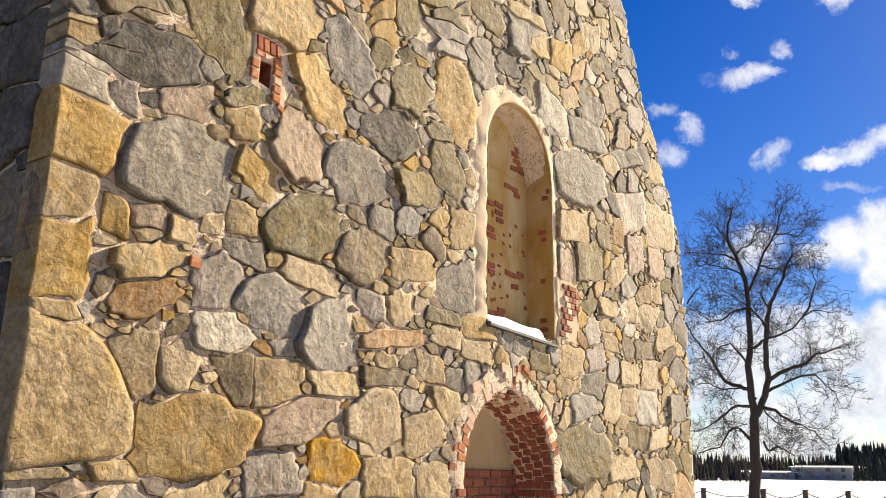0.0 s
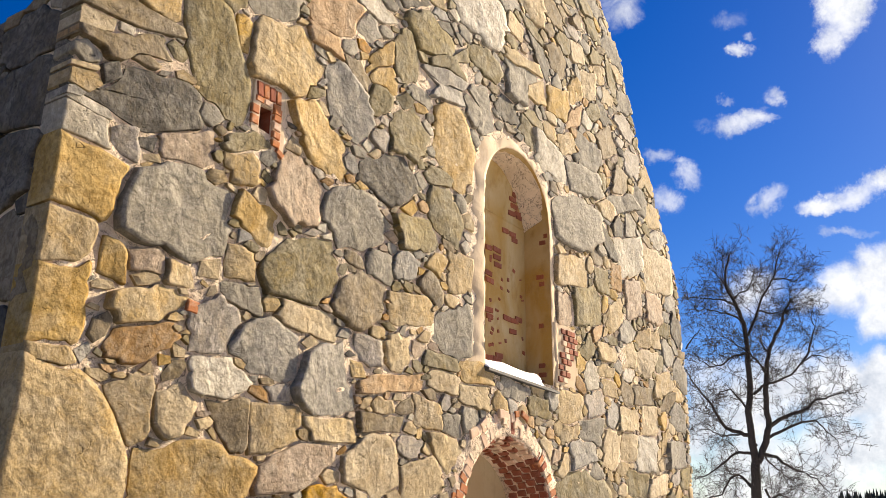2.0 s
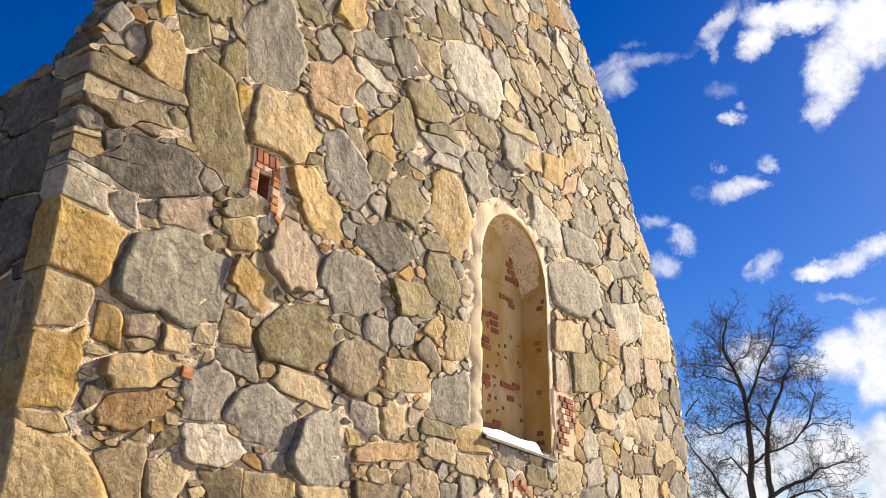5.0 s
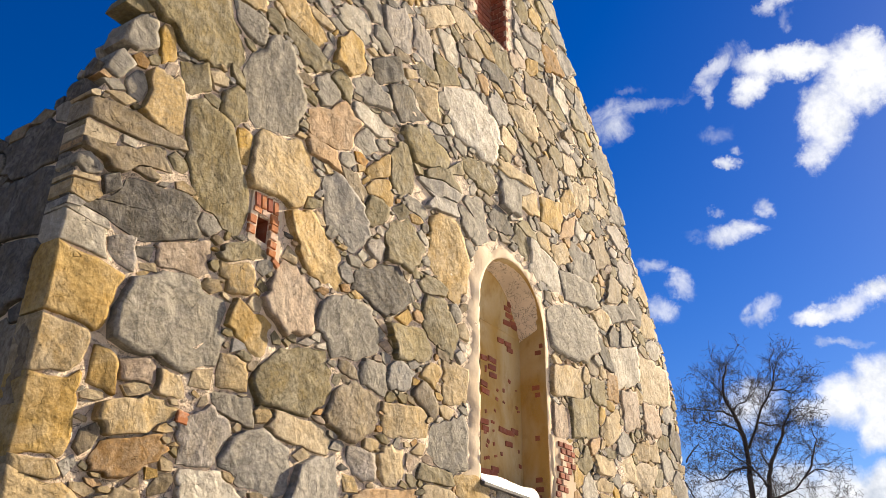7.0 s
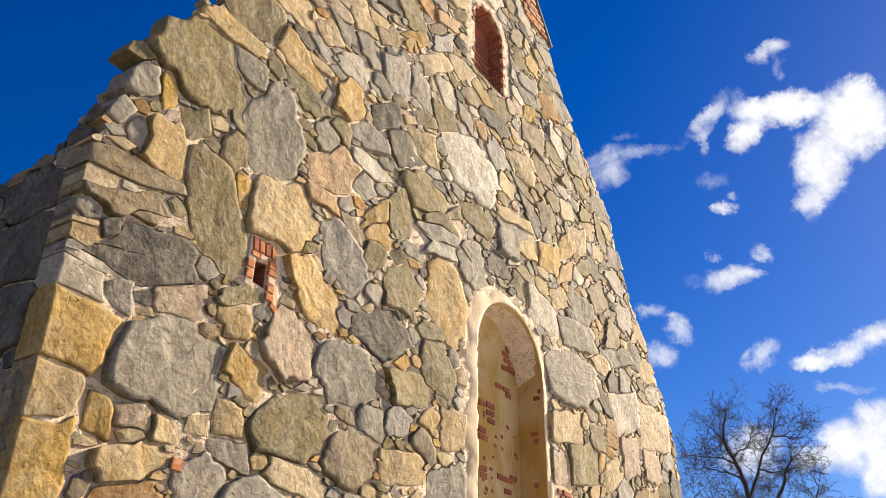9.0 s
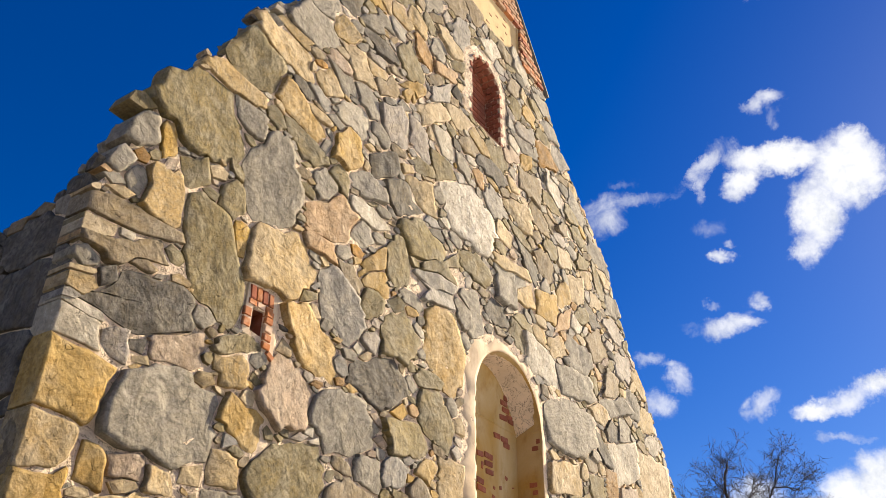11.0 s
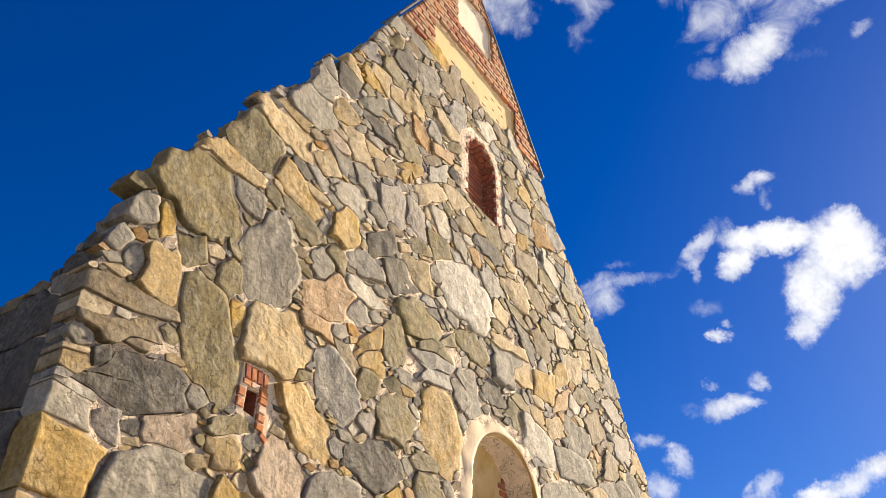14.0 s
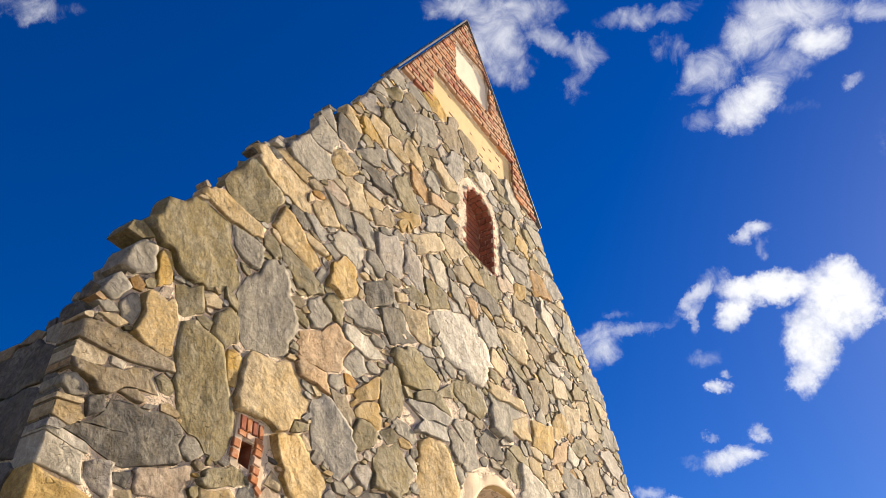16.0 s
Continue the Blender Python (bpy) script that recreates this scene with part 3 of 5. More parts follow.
stone(4.03, 1.81, 1.08, 0.56, 6, "ochre", 6, 46, -0.11, 0.00)
stone(5.02, 1.97, 0.92, 0.31, 20, "pink", 5, 24, 0.00, 0.00)
stone(6.02, 2.05, 0.75, 0.52, 7, "cream", 6, 0, 0.30, 0.01)
stone(5.49, 1.66, 0.62, 0.37, -12, "yellow", 5, 54, -0.11, 0.00)
stone(4.76, 1.57, 0.60, 0.36, -9, "lilac", 4, 19, -0.04, 0.06)
stone(5.45, 2.32, 0.62, 0.22, 3, "cream", 4, 6, 0.03, -0.00)
stone(2.86, 1.55, 0.39, 0.08, 4, "buff", 4, 353, 0.03, -0.11)
stone(3.36, 1.57, 0.36, 0.14, -2, "buff", 4, 11, 0.13, -0.07)
stone(6.42, 5.51, 0.66, 0.51, 38, "olive", 5, 9, 0.19, 0.03)
stone(7.27, 5.70, 0.94, 0.77, -68, "ochre", 5, 32, 0.00, 0.00)
stone(6.60, 4.44, 0.74, 0.37, 10, "olive", 4, 92, 0.02, -0.19)
stone(6.10, 4.89, 0.83, 0.49, 10, "dark", 5, 24, 0.26, 0.11)
stone(7.13, 4.80, 0.68, 0.50, -48, "olive", 5, 30, -0.21, 0.22)
stone(7.47, 4.22, 0.62, 0.44, 9, "buff", 4, 358, -0.19, 0.07)
stone(6.02, 3.95, 0.41, 0.32, 4, "grey", 4, 354, 0.00, 0.00)
stone(7.38, 3.54, 0.83, 0.54, 9, "grey", 5, 21, 0.23, 0.10)
stone(6.55, 3.61, 0.78, 0.33, 7, "buff", 4, 1, 0.00, 0.00)
stone(9.69, 6.45, 1.02, 0.50, -9, "white", 4, 10, -0.17, -0.02)
stone(10.46, 5.73, 1.67, 0.77, 12, "grey", 6, 61, -0.05, 0.01)
stone(8.94, 7.37, 1.05, 0.68, 35, "grey", 5, 85, 0.03, 0.03)
stone(7.06, 6.45, 0.86, 0.43, 25, "blue", 5, 31, 0.00, -0.04)
stone(7.87, 6.44, 0.61, 0.55, 119, "grey", 4, 79, 0.12, -0.12)
stone(5.95, 6.00, 0.49, 0.31, 7, "ochre", 4, 11, 0.29, 0.02)
stone(7.15, 6.78, 0.88, 0.37, 21, "olive", 4, 352, 0.35, 0.01)
stone(12.34, 5.73, 1.07, 0.64, 21, "white", 4, 356, -0.04, 0.00)
stone(10.19, 4.93, 1.13, 0.44, 8, "buff", 4, 0, 0.00, 0.00)
stone(10.71, 4.54, 0.98, 0.61, 16, "olive", 4, 354, 0.04, 0.01)
stone(13.63, 5.78, 1.33, 0.76, 10, "cream", 4, 78, -0.12, -0.11)
stone(10.48, 7.43, 0.64, 0.26, 34, "orange", 4, 350, 0.15, 0.15)
stone(11.64, 7.47, 0.78, 0.50, 21, "brown", 4, 20, 0.12, 0.12)
stone(6.33, 3.15, 0.40, 0.37, -17, "cream", 6, 33, 0.21, 0.05)
stone(5.90, 3.07, 0.37, 0.30, -14, "lilac", 4, 18, -0.06, 0.02)
stone(5.75, 2.89, 0.24, 0.18, -18, "buff", 4, 24, -0.01, -0.04)
stone(6.26, 2.83, 1.01, 0.17, 9, "orange", 4, 87, -0.03, 0.02)
stone(7.78, 3.15, 0.67, 0.27, 1, "ochre", 4, 13, 0.01, 0.03)
stone(7.71, 2.89, 0.58, 0.27, -8, "cream", 4, 20, 0.27, 0.27)
stone(7.15, 2.96, 0.58, 0.22, -1, "cream", 4, 3, 0.05, 0.00)
stone(7.27, 2.54, 0.39, 0.23, -6, "grey", 4, 12, 0.10, 0.12)
stone(6.87, 2.60, 0.52, 0.29, -10, "buff", 4, 9, -0.04, 0.02)
stone(6.14, 2.44, 0.62, 0.17, 7, "brown", 4, 76, -0.09, -0.20)
stone(6.79, 1.96, 0.68, 0.40, 16, "cream", 4, 356, 0.07, -0.01)
stone(6.24, 1.53, 0.80, 0.37, -2, "buff", 4, 6, 0.01, 0.00)
stone(6.94, 1.50, 0.52, 0.37, 6, "cream", 4, 357, 0.09, 0.00)
stone(9.15, 2.93, 0.68, 0.24, -8, "olive", 4, 110, -0.09, 0.03)
stone(10.08, 3.04, 0.69, 0.40, 15, "cream", 4, 76, -0.19, -0.08)
stone(10.83, 3.16, 0.65, 0.34, 12, "lilac", 4, 3, 0.05, 0.00)
stone(11.32, 3.97, 0.71, 0.28, 5, "cream", 4, 80, -0.12, -0.15)
stone(12.10, 4.02, 0.61, 0.36, 27, "cream", 4, 78, 0.22, -0.01)
stone(10.24, 1.85, 1.50, 0.69, 1, "olive", 6, 352, 0.09, 0.00)
stone(10.43, 2.47, 0.82, 0.34, 8, "blue", 4, 3, -0.15, 0.06)
stone(10.69, 2.77, 0.65, 0.35, 4, "grey", 4, 1, 0.18, 0.19)
stone(11.30, 2.56, 0.63, 0.49, 41, "cream", 4, 37, -0.04, -0.01)
stone(11.95, 2.66, 0.57, 0.40, 24, "cream", 4, 59, -0.16, -0.04)
stone(12.65, 2.60, 0.85, 0.52, 20, "white", 4, 61, -0.07, -0.03)
stone(12.18, 2.13, 0.71, 0.38, -12, "olive", 4, 15, 0.08, 0.17)
stone(13.02, 2.14, 0.89, 0.31, 6, "cream", 4, 2, 0.07, 0.27)
stone(11.62, 1.69, 1.02, 0.37, 1, "cream", 4, 2, -0.04, 0.00)
stone(13.08, 1.60, 0.90, 0.50, -12, "cream", 4, 13, 0.03, 0.18)
stone(12.82, 3.13, 0.70, 0.48, 3, "cream", 4, 95, 0.02, 0.14)
stone(11.99, 3.06, 0.80, 0.35, 7, "cream", 4, 79, -0.09, -0.07)
stone(12.41, 5.01, 0.73, 0.61, 36, "pink", 4, 65, 0.03, 0.03)
stone(13.32, 5.04, 0.78, 0.54, 18, "pink", 4, 340, -0.08, -0.04)
stone(3.82, 5.23, 1.06, 0.57, -68, "olive", 6, 40, 0.04, 0.09)
stone(3.42, 6.50, 0.96, 0.83, 19, "olive", 5, 81, 0.30, -0.01)
stone(4.58, 7.36, 0.77, 0.32, -17, "ochre", 4, 2, -0.20, 0.06)
stone(5.36, 7.40, 0.60, 0.42, 81, "ochre", 6, 50, -0.27, -0.14)
stone(4.37, 6.35, 1.02, 0.66, -90, "grey", 6, 359, 0.28, -0.01)
stone(5.23, 6.38, 0.78, 0.46, 49, "orange", 5, 4, -0.20, -0.23)
stone(5.08, 5.98, 0.47, 0.22, -1, "orange", 4, 3, -0.06, -0.08)
stone(4.55, 5.51, 0.92, 0.70, 32, "buff", 6, 11, 0.00, 0.02)
stone(4.10, 5.50, 0.39, 0.18, -78, "ochre", 4, 75, -0.16, -0.14)
stone(3.50, 5.89, 0.36, 0.27, 68, "olive", 4, 49, -0.19, 0.04)
stone(3.25, 5.48, 0.56, 0.44, 84, "buff", 4, 18, -0.17, -0.01)
stone(2.99, 5.48, 0.28, 0.21, 90, "grey", 5, 33, 0.06, -0.09)
stone(3.08, 5.16, 0.93, 0.19, 4, "brown", 6, 67, -0.29, 0.10)
stone(3.13, 4.87, 0.59, 0.24, 23, "brown", 4, 2, 0.20, 0.00)
stone(2.79, 5.59, 0.30, 0.23, 37, "grey", 4, 27, -0.03, 0.02)
stone(3.17, 6.03, 0.34, 0.18, -75, "ochre", 4, 15, -0.01, 0.02)
stone(2.94, 5.98, 0.38, 0.26, 46, "grey", 6, 32, 0.29, 0.16)
stone(3.94, 5.86, 0.35, 0.31, 81, "olive", 6, 349, -0.17, -0.11)
stone(5.91, 6.16, 0.61, 0.22, 43, "ochre", 4, 345, 0.31, 0.10)
stone(6.33, 6.45, 0.65, 0.41, 89, "olive", 6, 54, -0.38, -0.02)
stone(7.02, 6.86, 1.26, 0.45, -4, "olive", 6, 328, -0.32, 0.00)
stone(7.85, 7.88, 1.25, 0.87, 7, "white", 5, 46, 0.02, -0.00)
stone(5.75, 6.73, 0.67, 0.24, 3, "white", 5, 39, -0.21, -0.05)
stone(7.07, 6.37, 0.84, 0.33, 14, "blue", 4, 88, 0.02, -0.14)
stone(7.78, 6.38, 0.55, 0.49, 41, "grey", 4, 76, 0.12, -0.03)
stone(6.18, 8.29, 0.56, 0.53, 59, "lilac", 5, 70, -0.21, -0.01)
stone(6.94, 9.04, 0.84, 0.28, 39, "cream", 4, 2, 0.01, 0.01)
stone(7.22, 8.71, 0.50, 0.35, -18, "white", 4, 40, 0.11, -0.06)
stone(6.70, 7.54, 0.57, 0.45, -8, "cream", 4, 27, -0.04, 0.12)
stone(8.95, 7.61, 1.04, 0.25, 12, "cream", 4, 2, -0.27, -0.07)
stone(8.73, 8.08, 0.53, 0.30, -7, "cream", 4, 5, -0.16, 0.19)
stone(9.10, 9.13, 0.36, 0.20, -1, "cream", 4, 92, -0.40, -0.11)
stone(10.67, 8.65, 0.54, 0.38, 29, "cream", 4, 72, -0.08, -0.08)
stone(11.04, 8.25, 0.64, 0.44, 47, "cream", 4, 52, -0.07, -0.07)
stone(9.06, 9.72, 0.61, 0.29, 16, "pink", 4, 3, -0.54, 0.06)
stone(7.20, 8.29, 0.56, 0.35, 14, "olive", 4, 4, -0.44, -0.08)
stone(6.48, 9.11, 0.55, 0.28, 54, "ochre", 4, 85, -0.05, -0.03)
stone(5.94, 8.76, 0.55, 0.30, 31, "brown", 4, 19, 0.18, 0.23)
stone(7.10, 9.51, 0.59, 0.24, 41, "blue", 4, 353, 0.11, 0.19)
stone(9.19, 7.32, 0.81, 0.39, 18, "buff", 4, 0, 0.05, 0.12)
stone(9.98, 7.46, 0.73, 0.48, 6, "ochre", 4, 7, 0.23, 0.09)
stone(3.73, 7.10, 0.76, 0.26, 2, "buff", 5, 0, -0.01, -0.02)
stone(3.91, 7.55, 0.73, 0.65, 15, "olive", 6, 40, 0.00, 0.00)
stone(4.27, 8.00, 0.85, 0.40, -1, "buff", 4, 3, -0.07, -0.08)
stone(4.37, 8.31, 0.50, 0.16, -6, "buff", 4, 349, 0.22, -0.07)
stone(4.61, 8.66, 0.84, 0.52, 24, "grey", 6, 2, -0.09, -0.00)
stone(4.72, 9.15, 0.51, 0.45, 35, "grey", 5, 33, 0.17, 0.00)
stone(5.16, 9.56, 0.44, 0.43, -81, "dark", 4, 348, -0.22, -0.09)
stone(6.42, 9.49, 0.64, 0.49, -67, "olive", 4, 30, 0.00, 0.03)
stone(6.46, 9.08, 0.49, 0.23, 60, "ochre", 6, 283, -0.52, -0.02)
stone(5.80, 8.84, 0.59, 0.22, 8, "buff", 4, 2, -0.04, -0.13)
stone(4.96, 8.03, 0.38, 0.36, 61, "buff", 4, 68, 0.16, -0.12)
stone(5.61, 10.05, 0.46, 0.26, 15, "ochre", 4, 79, -0.30, -0.33)
stone(6.82, 11.22, 0.56, 0.51, 32, "grey", 4, 2, -0.13, 0.05)
stone(6.12, 9.89, 0.33, 0.32, -10, "blue", 4, 6, -0.06, -0.02)
stone(6.52, 10.38, 0.47, 0.31, -36, "buff", 4, 22, -0.10, 0.01)
stone(7.23, 10.01, 0.65, 0.22, 24, "orange", 4, 351, 0.08, -0.03)
stone(3.14, 2.78, 0.25, 0.13, 59, "brown", 6, 53)
stone(6.00, 7.57, 0.56, 0.30, 41, "dark", 4, 80)
stone(6.40, 7.33, 0.69, 0.47, 33, "dark", 4, 0)
stone(9.53, 10.20, 0.58, 0.26, -1, "grey", 4, 30)
stone(10.76, 6.49, 1.24, 0.47, 8, "grey", 4, 5)
stone(11.22, 5.02, 0.53, 0.41, 21, "olive", 4, 75)
stone(10.22, 6.90, 0.59, 0.33, 22, "buff", 4, 5)
stone(11.78, 5.25, 0.51, 0.36, 77, "orange", 4, 10)
stone(12.25, 6.62, 1.06, 0.32, 16, "grey", 4, 15)
stone(13.99, 2.68, 0.93, 0.45, 4, "grey", 4, 0)
stone(14.27, 1.77, 0.58, 0.45, -43, "olive", 6, 50)
stone(12.63, 3.49, 0.86, 0.30, 4, "brown", 4, 0)
stone(11.34, 3.44, 0.57, 0.24, -5, "buff", 4, 10)
stone(8.64, 3.05, 0.70, 0.23, -5, "grey", 4, 0)
stone(7.09, 3.17, 0.64, 0.17, -0, "olive", 4, 0)
stone(5.74, 10.20, 0.50, 0.41, 46, "buff", 4, 50)
stone(5.43, 8.69, 0.55, 0.38, -28, "cream", 4, 55)
KEY = len(seeds)


def reach(seed, px, pz):
    """How far points lie from a stone's middle, 1 at its edge."""
    x, z, a, b, tilt, _, sides, taper, skew = seed
    c, s = math.cos(tilt), math.sin(tilt)
    dx, dz = px - x, pz - z
    u, v = (c * dx + s * dz) / a, (-s * dx + c * dz) / b
    u = u - skew * v
    v = v / np.maximum(1 + taper * u, 0.25)
    far = np.hypot(u, v) / 1.30
    for phi, h in sides:
        far = np.maximum(far, (u * math.cos(phi) + v * math.sin(phi)) / h)
    return far


def grown(loop, by):
    cx = sum(p[0] for p in loop) / len(loop)
    cz = sum(p[1] for p in loop) / len(loop)
    out = []
    for x, z in loop:
        d = math.hypot(x - cx, z - cz)
        out.append((x + (x - cx) / d * by, z + (z - cz) / d * by))
    return out


def raster(loop, gx, gz):
    hit = np.zeros(gx.shape, bool)
    for (x0, z0), (x1, z1) in zip(loop, loop[1:] + loop[:1]):
        if z0 == z1:
            continue
        cross = ((z0 > gz) != (z1 > gz)) & (gx < (x1 - x0) * (gz - z0) / (z1 - z0) + x0)
        hit ^= cross
    return hit


CELL = 0.02


def pack(outline, blocked, tries, colours, weights, seed):
    """Fills what the placed stones leave free with ever smaller stones. Returns the map of ground open to stones."""
    xs, zs = [p[0] for p in outline], [p[1] for p in outline]
    x0, z0 = min(xs) - 0.1, min(zs)
    nx, nz = int((max(xs) + 0.1 - x0) / CELL), int((max(zs) - z0) / CELL)
    gx, gz = np.meshgrid(x0 + (np.arange(nx) + 0.5) * CELL, z0 + (np.arange(nz) + 0.5) * CELL)
    allowed = raster(outline, gx, gz)
    for loop in blocked:
        allowed &= ~raster(loop, gx, gz)
    free = allowed.copy()

    def window(s, grow):
        r = max(s[2], s[3]) * grow
        i0, i1 = max(0, int((s[0] - r - x0) / CELL)), min(nx, int((s[0] + r - x0) / CELL) + 2)
        j0, j1 = max(0, int((s[1] - r - z0) / CELL)), min(nz, int((s[1] + r - z0) / CELL) + 2)
        return slice(j0, j1), slice(i0, i1)

    for s in seeds:
        w = window(s, 1.3)
        free[w] &= reach(s, gx[w], gz[w]) > 1.06
    dice = random.Random(seed)
    for size, n in tries:
        open_cells = np.flatnonzero(free)
        for k in range(n):
            if k % 150 == 149:
                open_cells = np.flatnonzero(free)
            if not len(open_cells):
                break
            j, i = divmod(int(open_cells[dice.randrange(len(open_cells))]), nx)
            a = size * dice.uniform(0.8, 1.2)
            s = (gx[j, i], gz[j, i], a, a * dice.uniform(0.36 if size < 0.1 else 0.45, 0.85), radians(dice.gauss(4, 22)))
            m = dice.randint(4, 6)
            turn = dice.uniform(0, 6.28)
            s += (dice.choices(colours, weights(gz[j, i]))[0], [(turn + 2 * math.pi * (q + dice.uniform(-0.28, 0.28)) / m, dice.uniform(0.80, 0.98)) for q in range(m)], dice.uniform(-0.35, 0.35), dice.uniform(-0.35, 0.35))
            w = window(s, 1.3)
            d = reach(s, gx[w], gz[w])
            body = d < 0.95
            if body.sum() and (free[w] & body).sum() >= 0.97 * body.sum():
                seeds.append(s)
                free[w] &= d > (1.09 if size > 0.1 else 1.02)
    return allowed, x0, z0


def outlines(allowed, x0, z0, keyed, snap=None):
    """Each stone's outline: it grows until it meets its neighbours, with a joint left between."""
    mids = np.array([(s[0], s[1], max(s[2], s[3])) for s in seeds])
    shapes = []
    nick = random.Random(77)
    for i in range(len(seeds)):
        s = seeds[i]
        size = max(s[2], s[3])
        k = 8 if size < 0.09 else 20 if size < 0.2 else 44
        steps = 90
        tips = []
        for (p0, h0), (p1, h1) in zip(s[6], s[6][1:] + s[6][:1]):
            det = math.sin(p1 - p0)
            if det > 0.15:
                u, v = (h0 * math.sin(p1) - h1 * math.sin(p0)) / det, (h1 * math.cos(p0) - h0 * math.cos(p1)) / det
                v *= max(0.25, 1 + s[7] * u)
                tips.append(math.atan2(v, u + s[8] * v) % (2 * math.pi))
        even = [a for a in np.arange(k) * 2 * math.pi / k if all(abs((a - t + math.pi) % (2 * math.pi) - math.pi) > 0.14 for t in tips)]
        ang = np.array(sorted(tips if size < 0.13 and len(tips) > 2 else tips + even))
        r = np.linspace(0.3, 1.9, steps)
        c, t = math.cos(s[4]), math.sin(s[4])
        ux, uz = np.cos(ang) * s[2], np.sin(ang) * s[3]
        dx, dz = c * ux - t * uz, t * ux + c * uz
        px, pz = s[0] + dx[:, None] * r, s[1] + dz[:, None] * r
        own = reach(s, px, pz)
        stop = own > (1.24 if i < keyed else 1.6)
        near = np.flatnonzero(np.hypot(mids[:, 0] - s[0], mids[:, 1] - s[1]) < 1.35 * (mids[:, 2] + size))
        for j in near:
            if j != i:
                stop |= reach(seeds[j], px, pz) < own
        ii = np.clip(((px - x0) / CELL).astype(int), 0, allowed.shape[1] - 1)
        jj = np.clip(((pz - z0) / CELL).astype(int), 0, allowed.shape[0] - 1)
        stop |= ~allowed[jj, ii]
        stop[:, -1] = True
        rad = r[np.argmax(stop, axis=1)]
        rad = 0.94 * rad + 0.03 * (np.roll(rad, 1) + np.roll(rad, -1))
        if size > 0.12:        # broken, wavering edges
            rad = rad * (1 + np.array([0.045 * noise.noise(Vector((math.cos(t) * 2.4, math.sin(t) * 2.4, i * 1.7))) + 0.022 * noise.noise(Vector((math.cos(t) * 8, math.sin(t) * 8, i * 1.7))) for t in ang]))
            rad = rad * (1 - np.abs(np.array([nick.gauss(0, 0.007) for _ in ang])) / max(size, 0.16))
        length = np.hypot(dx, dz)
        joint = 0.004 + 0.006 * min(1, size / 0.3)
        rad = np.maximum(rad - joint / length, 0.3 * rad)
        ox, oz = dx * rad, dz * rad
        if snap is not None:        # quoins run out to the wall's edge
            low = (s[0] + ox < snap + 0.21) & (s[1] + oz < 5.2) & (ox < -0.25 * np.abs(oz))
            if low.any():
                start = next((q for q in range(len(low)) if low[q] and not low[q - 1]), 0)
                ox, oz, low = (np.roll(v, -start) for v in (ox, oz, low))
                ox = np.where(low, snap - s[0], ox)
                oz[low] = np.sort(oz[low])[::-1]
                cx, cz = np.append(ox, ox[0]), np.append(oz, oz[0])     # spread the points evenly again
                run = np.append(0, np.cumsum(np.hypot(np.diff(cx), np.diff(cz))))
                at = np.arange(40) / 40 * run[-1]
                ox, oz = np.interp(at, run, cx), np.interp(at, run, cz)
        shapes.append((ox, oz, size))
    return shapes


def stone_body(bm, s, shape, dice, place, material_index=0, deep=0.10):
    """One stone: a rough, slightly tilted split face with broken edges. place(u, out, v) maps wall coordinates to space."""
    dx, dz, size = shape
    k = len(dx)
    proud = dice.uniform(0.008, 0.024) + 0.035 * min(size, 0.6) * dice.uniform(0.2, 1.0)
    tx, tz = (dice.gauss(0.0, 0.06), dice.gauss(0, 0.06)) if deep < 0.2 else (0.02, 0.02)
    off = Vector((dice.uniform(0, 90), dice.uniform(0, 90), dice.uniform(0, 90)))
    rim = min(0.06, 0.008 / size)
    rings = [(1.0, None), (1 - 0.2 * rim, 0.6), (1 - rim, 0.98)]
    if size > 0.2:
        rings += [(0.86, 1.0), (0.72, 1.0), (0.58, 1.0), (0.43, 1.0), (0.28, 1.0), (0.13, 1.0)]
    elif size > 0.12:
        rings += [(0.72, 1.0), (0.38, 1.0)]
    elif size > 0.08:
        rings.append((0.55, 1.0))
    # broken facets that fall away from the face on some sides
    facets = [(dice.uniform(0, 6.28), dice.uniform(0.2, 0.7) * size, dice.uniform(0.08, 0.30)) for _ in range(dice.randint(0, 3) if deep < 0.2 else 0)]
    rough = 0.022 * min(size, 0.5) + 0.003

    def height(u, v):
        fall = min([0.0] + [-k2 * (u * math.cos(a) + v * math.sin(a) - d) for a, d, k2 in facets])
        p = Vector((u, v, 0))
        y = proud + tx * u + tz * v + max(fall, -0.6 * proud)
        return y + rough * noise.noise(p * 4 + off) + 0.45 * rough * noise.noise(p * 11 + off) + 0.0025 * noise.noise(p * 27 + off)

    loops = []
    for f, h in rings:
        loop = []
        for i in range(k):
            g = f if h is None or f < 0.9 else f - dice.uniform(0, 0.8 * rim)
            u, v = dx[i] * g, dz[i] * g
            y = -deep if h is None else max(height(u, v) * h, -0.003 if f > 0.88 else 0.008)
            loop.append(bm.verts.new(place(s[0] + u, y, s[1] + v)))
        loops.append(loop)
    mid = bm.verts.new(place(s[0], max(height(0.0, 0.0), 0.0), s[1]))
    for n, (a, b) in enumerate(zip(loops, loops[1:])):
        for i in range(k):
            f = bm.faces.new((a[i], a[(i + 1) % k], b[(i + 1) % k], b[i]))
            f.smooth, f.material_index = n > 1 and size > 0.12, material_index
    last = loops[-1]
    for i in range(k):
        f = bm.faces.new((last[i], last[(i + 1) % k], mid))
        f.smooth, f.material_index = size > 0.12, material_index


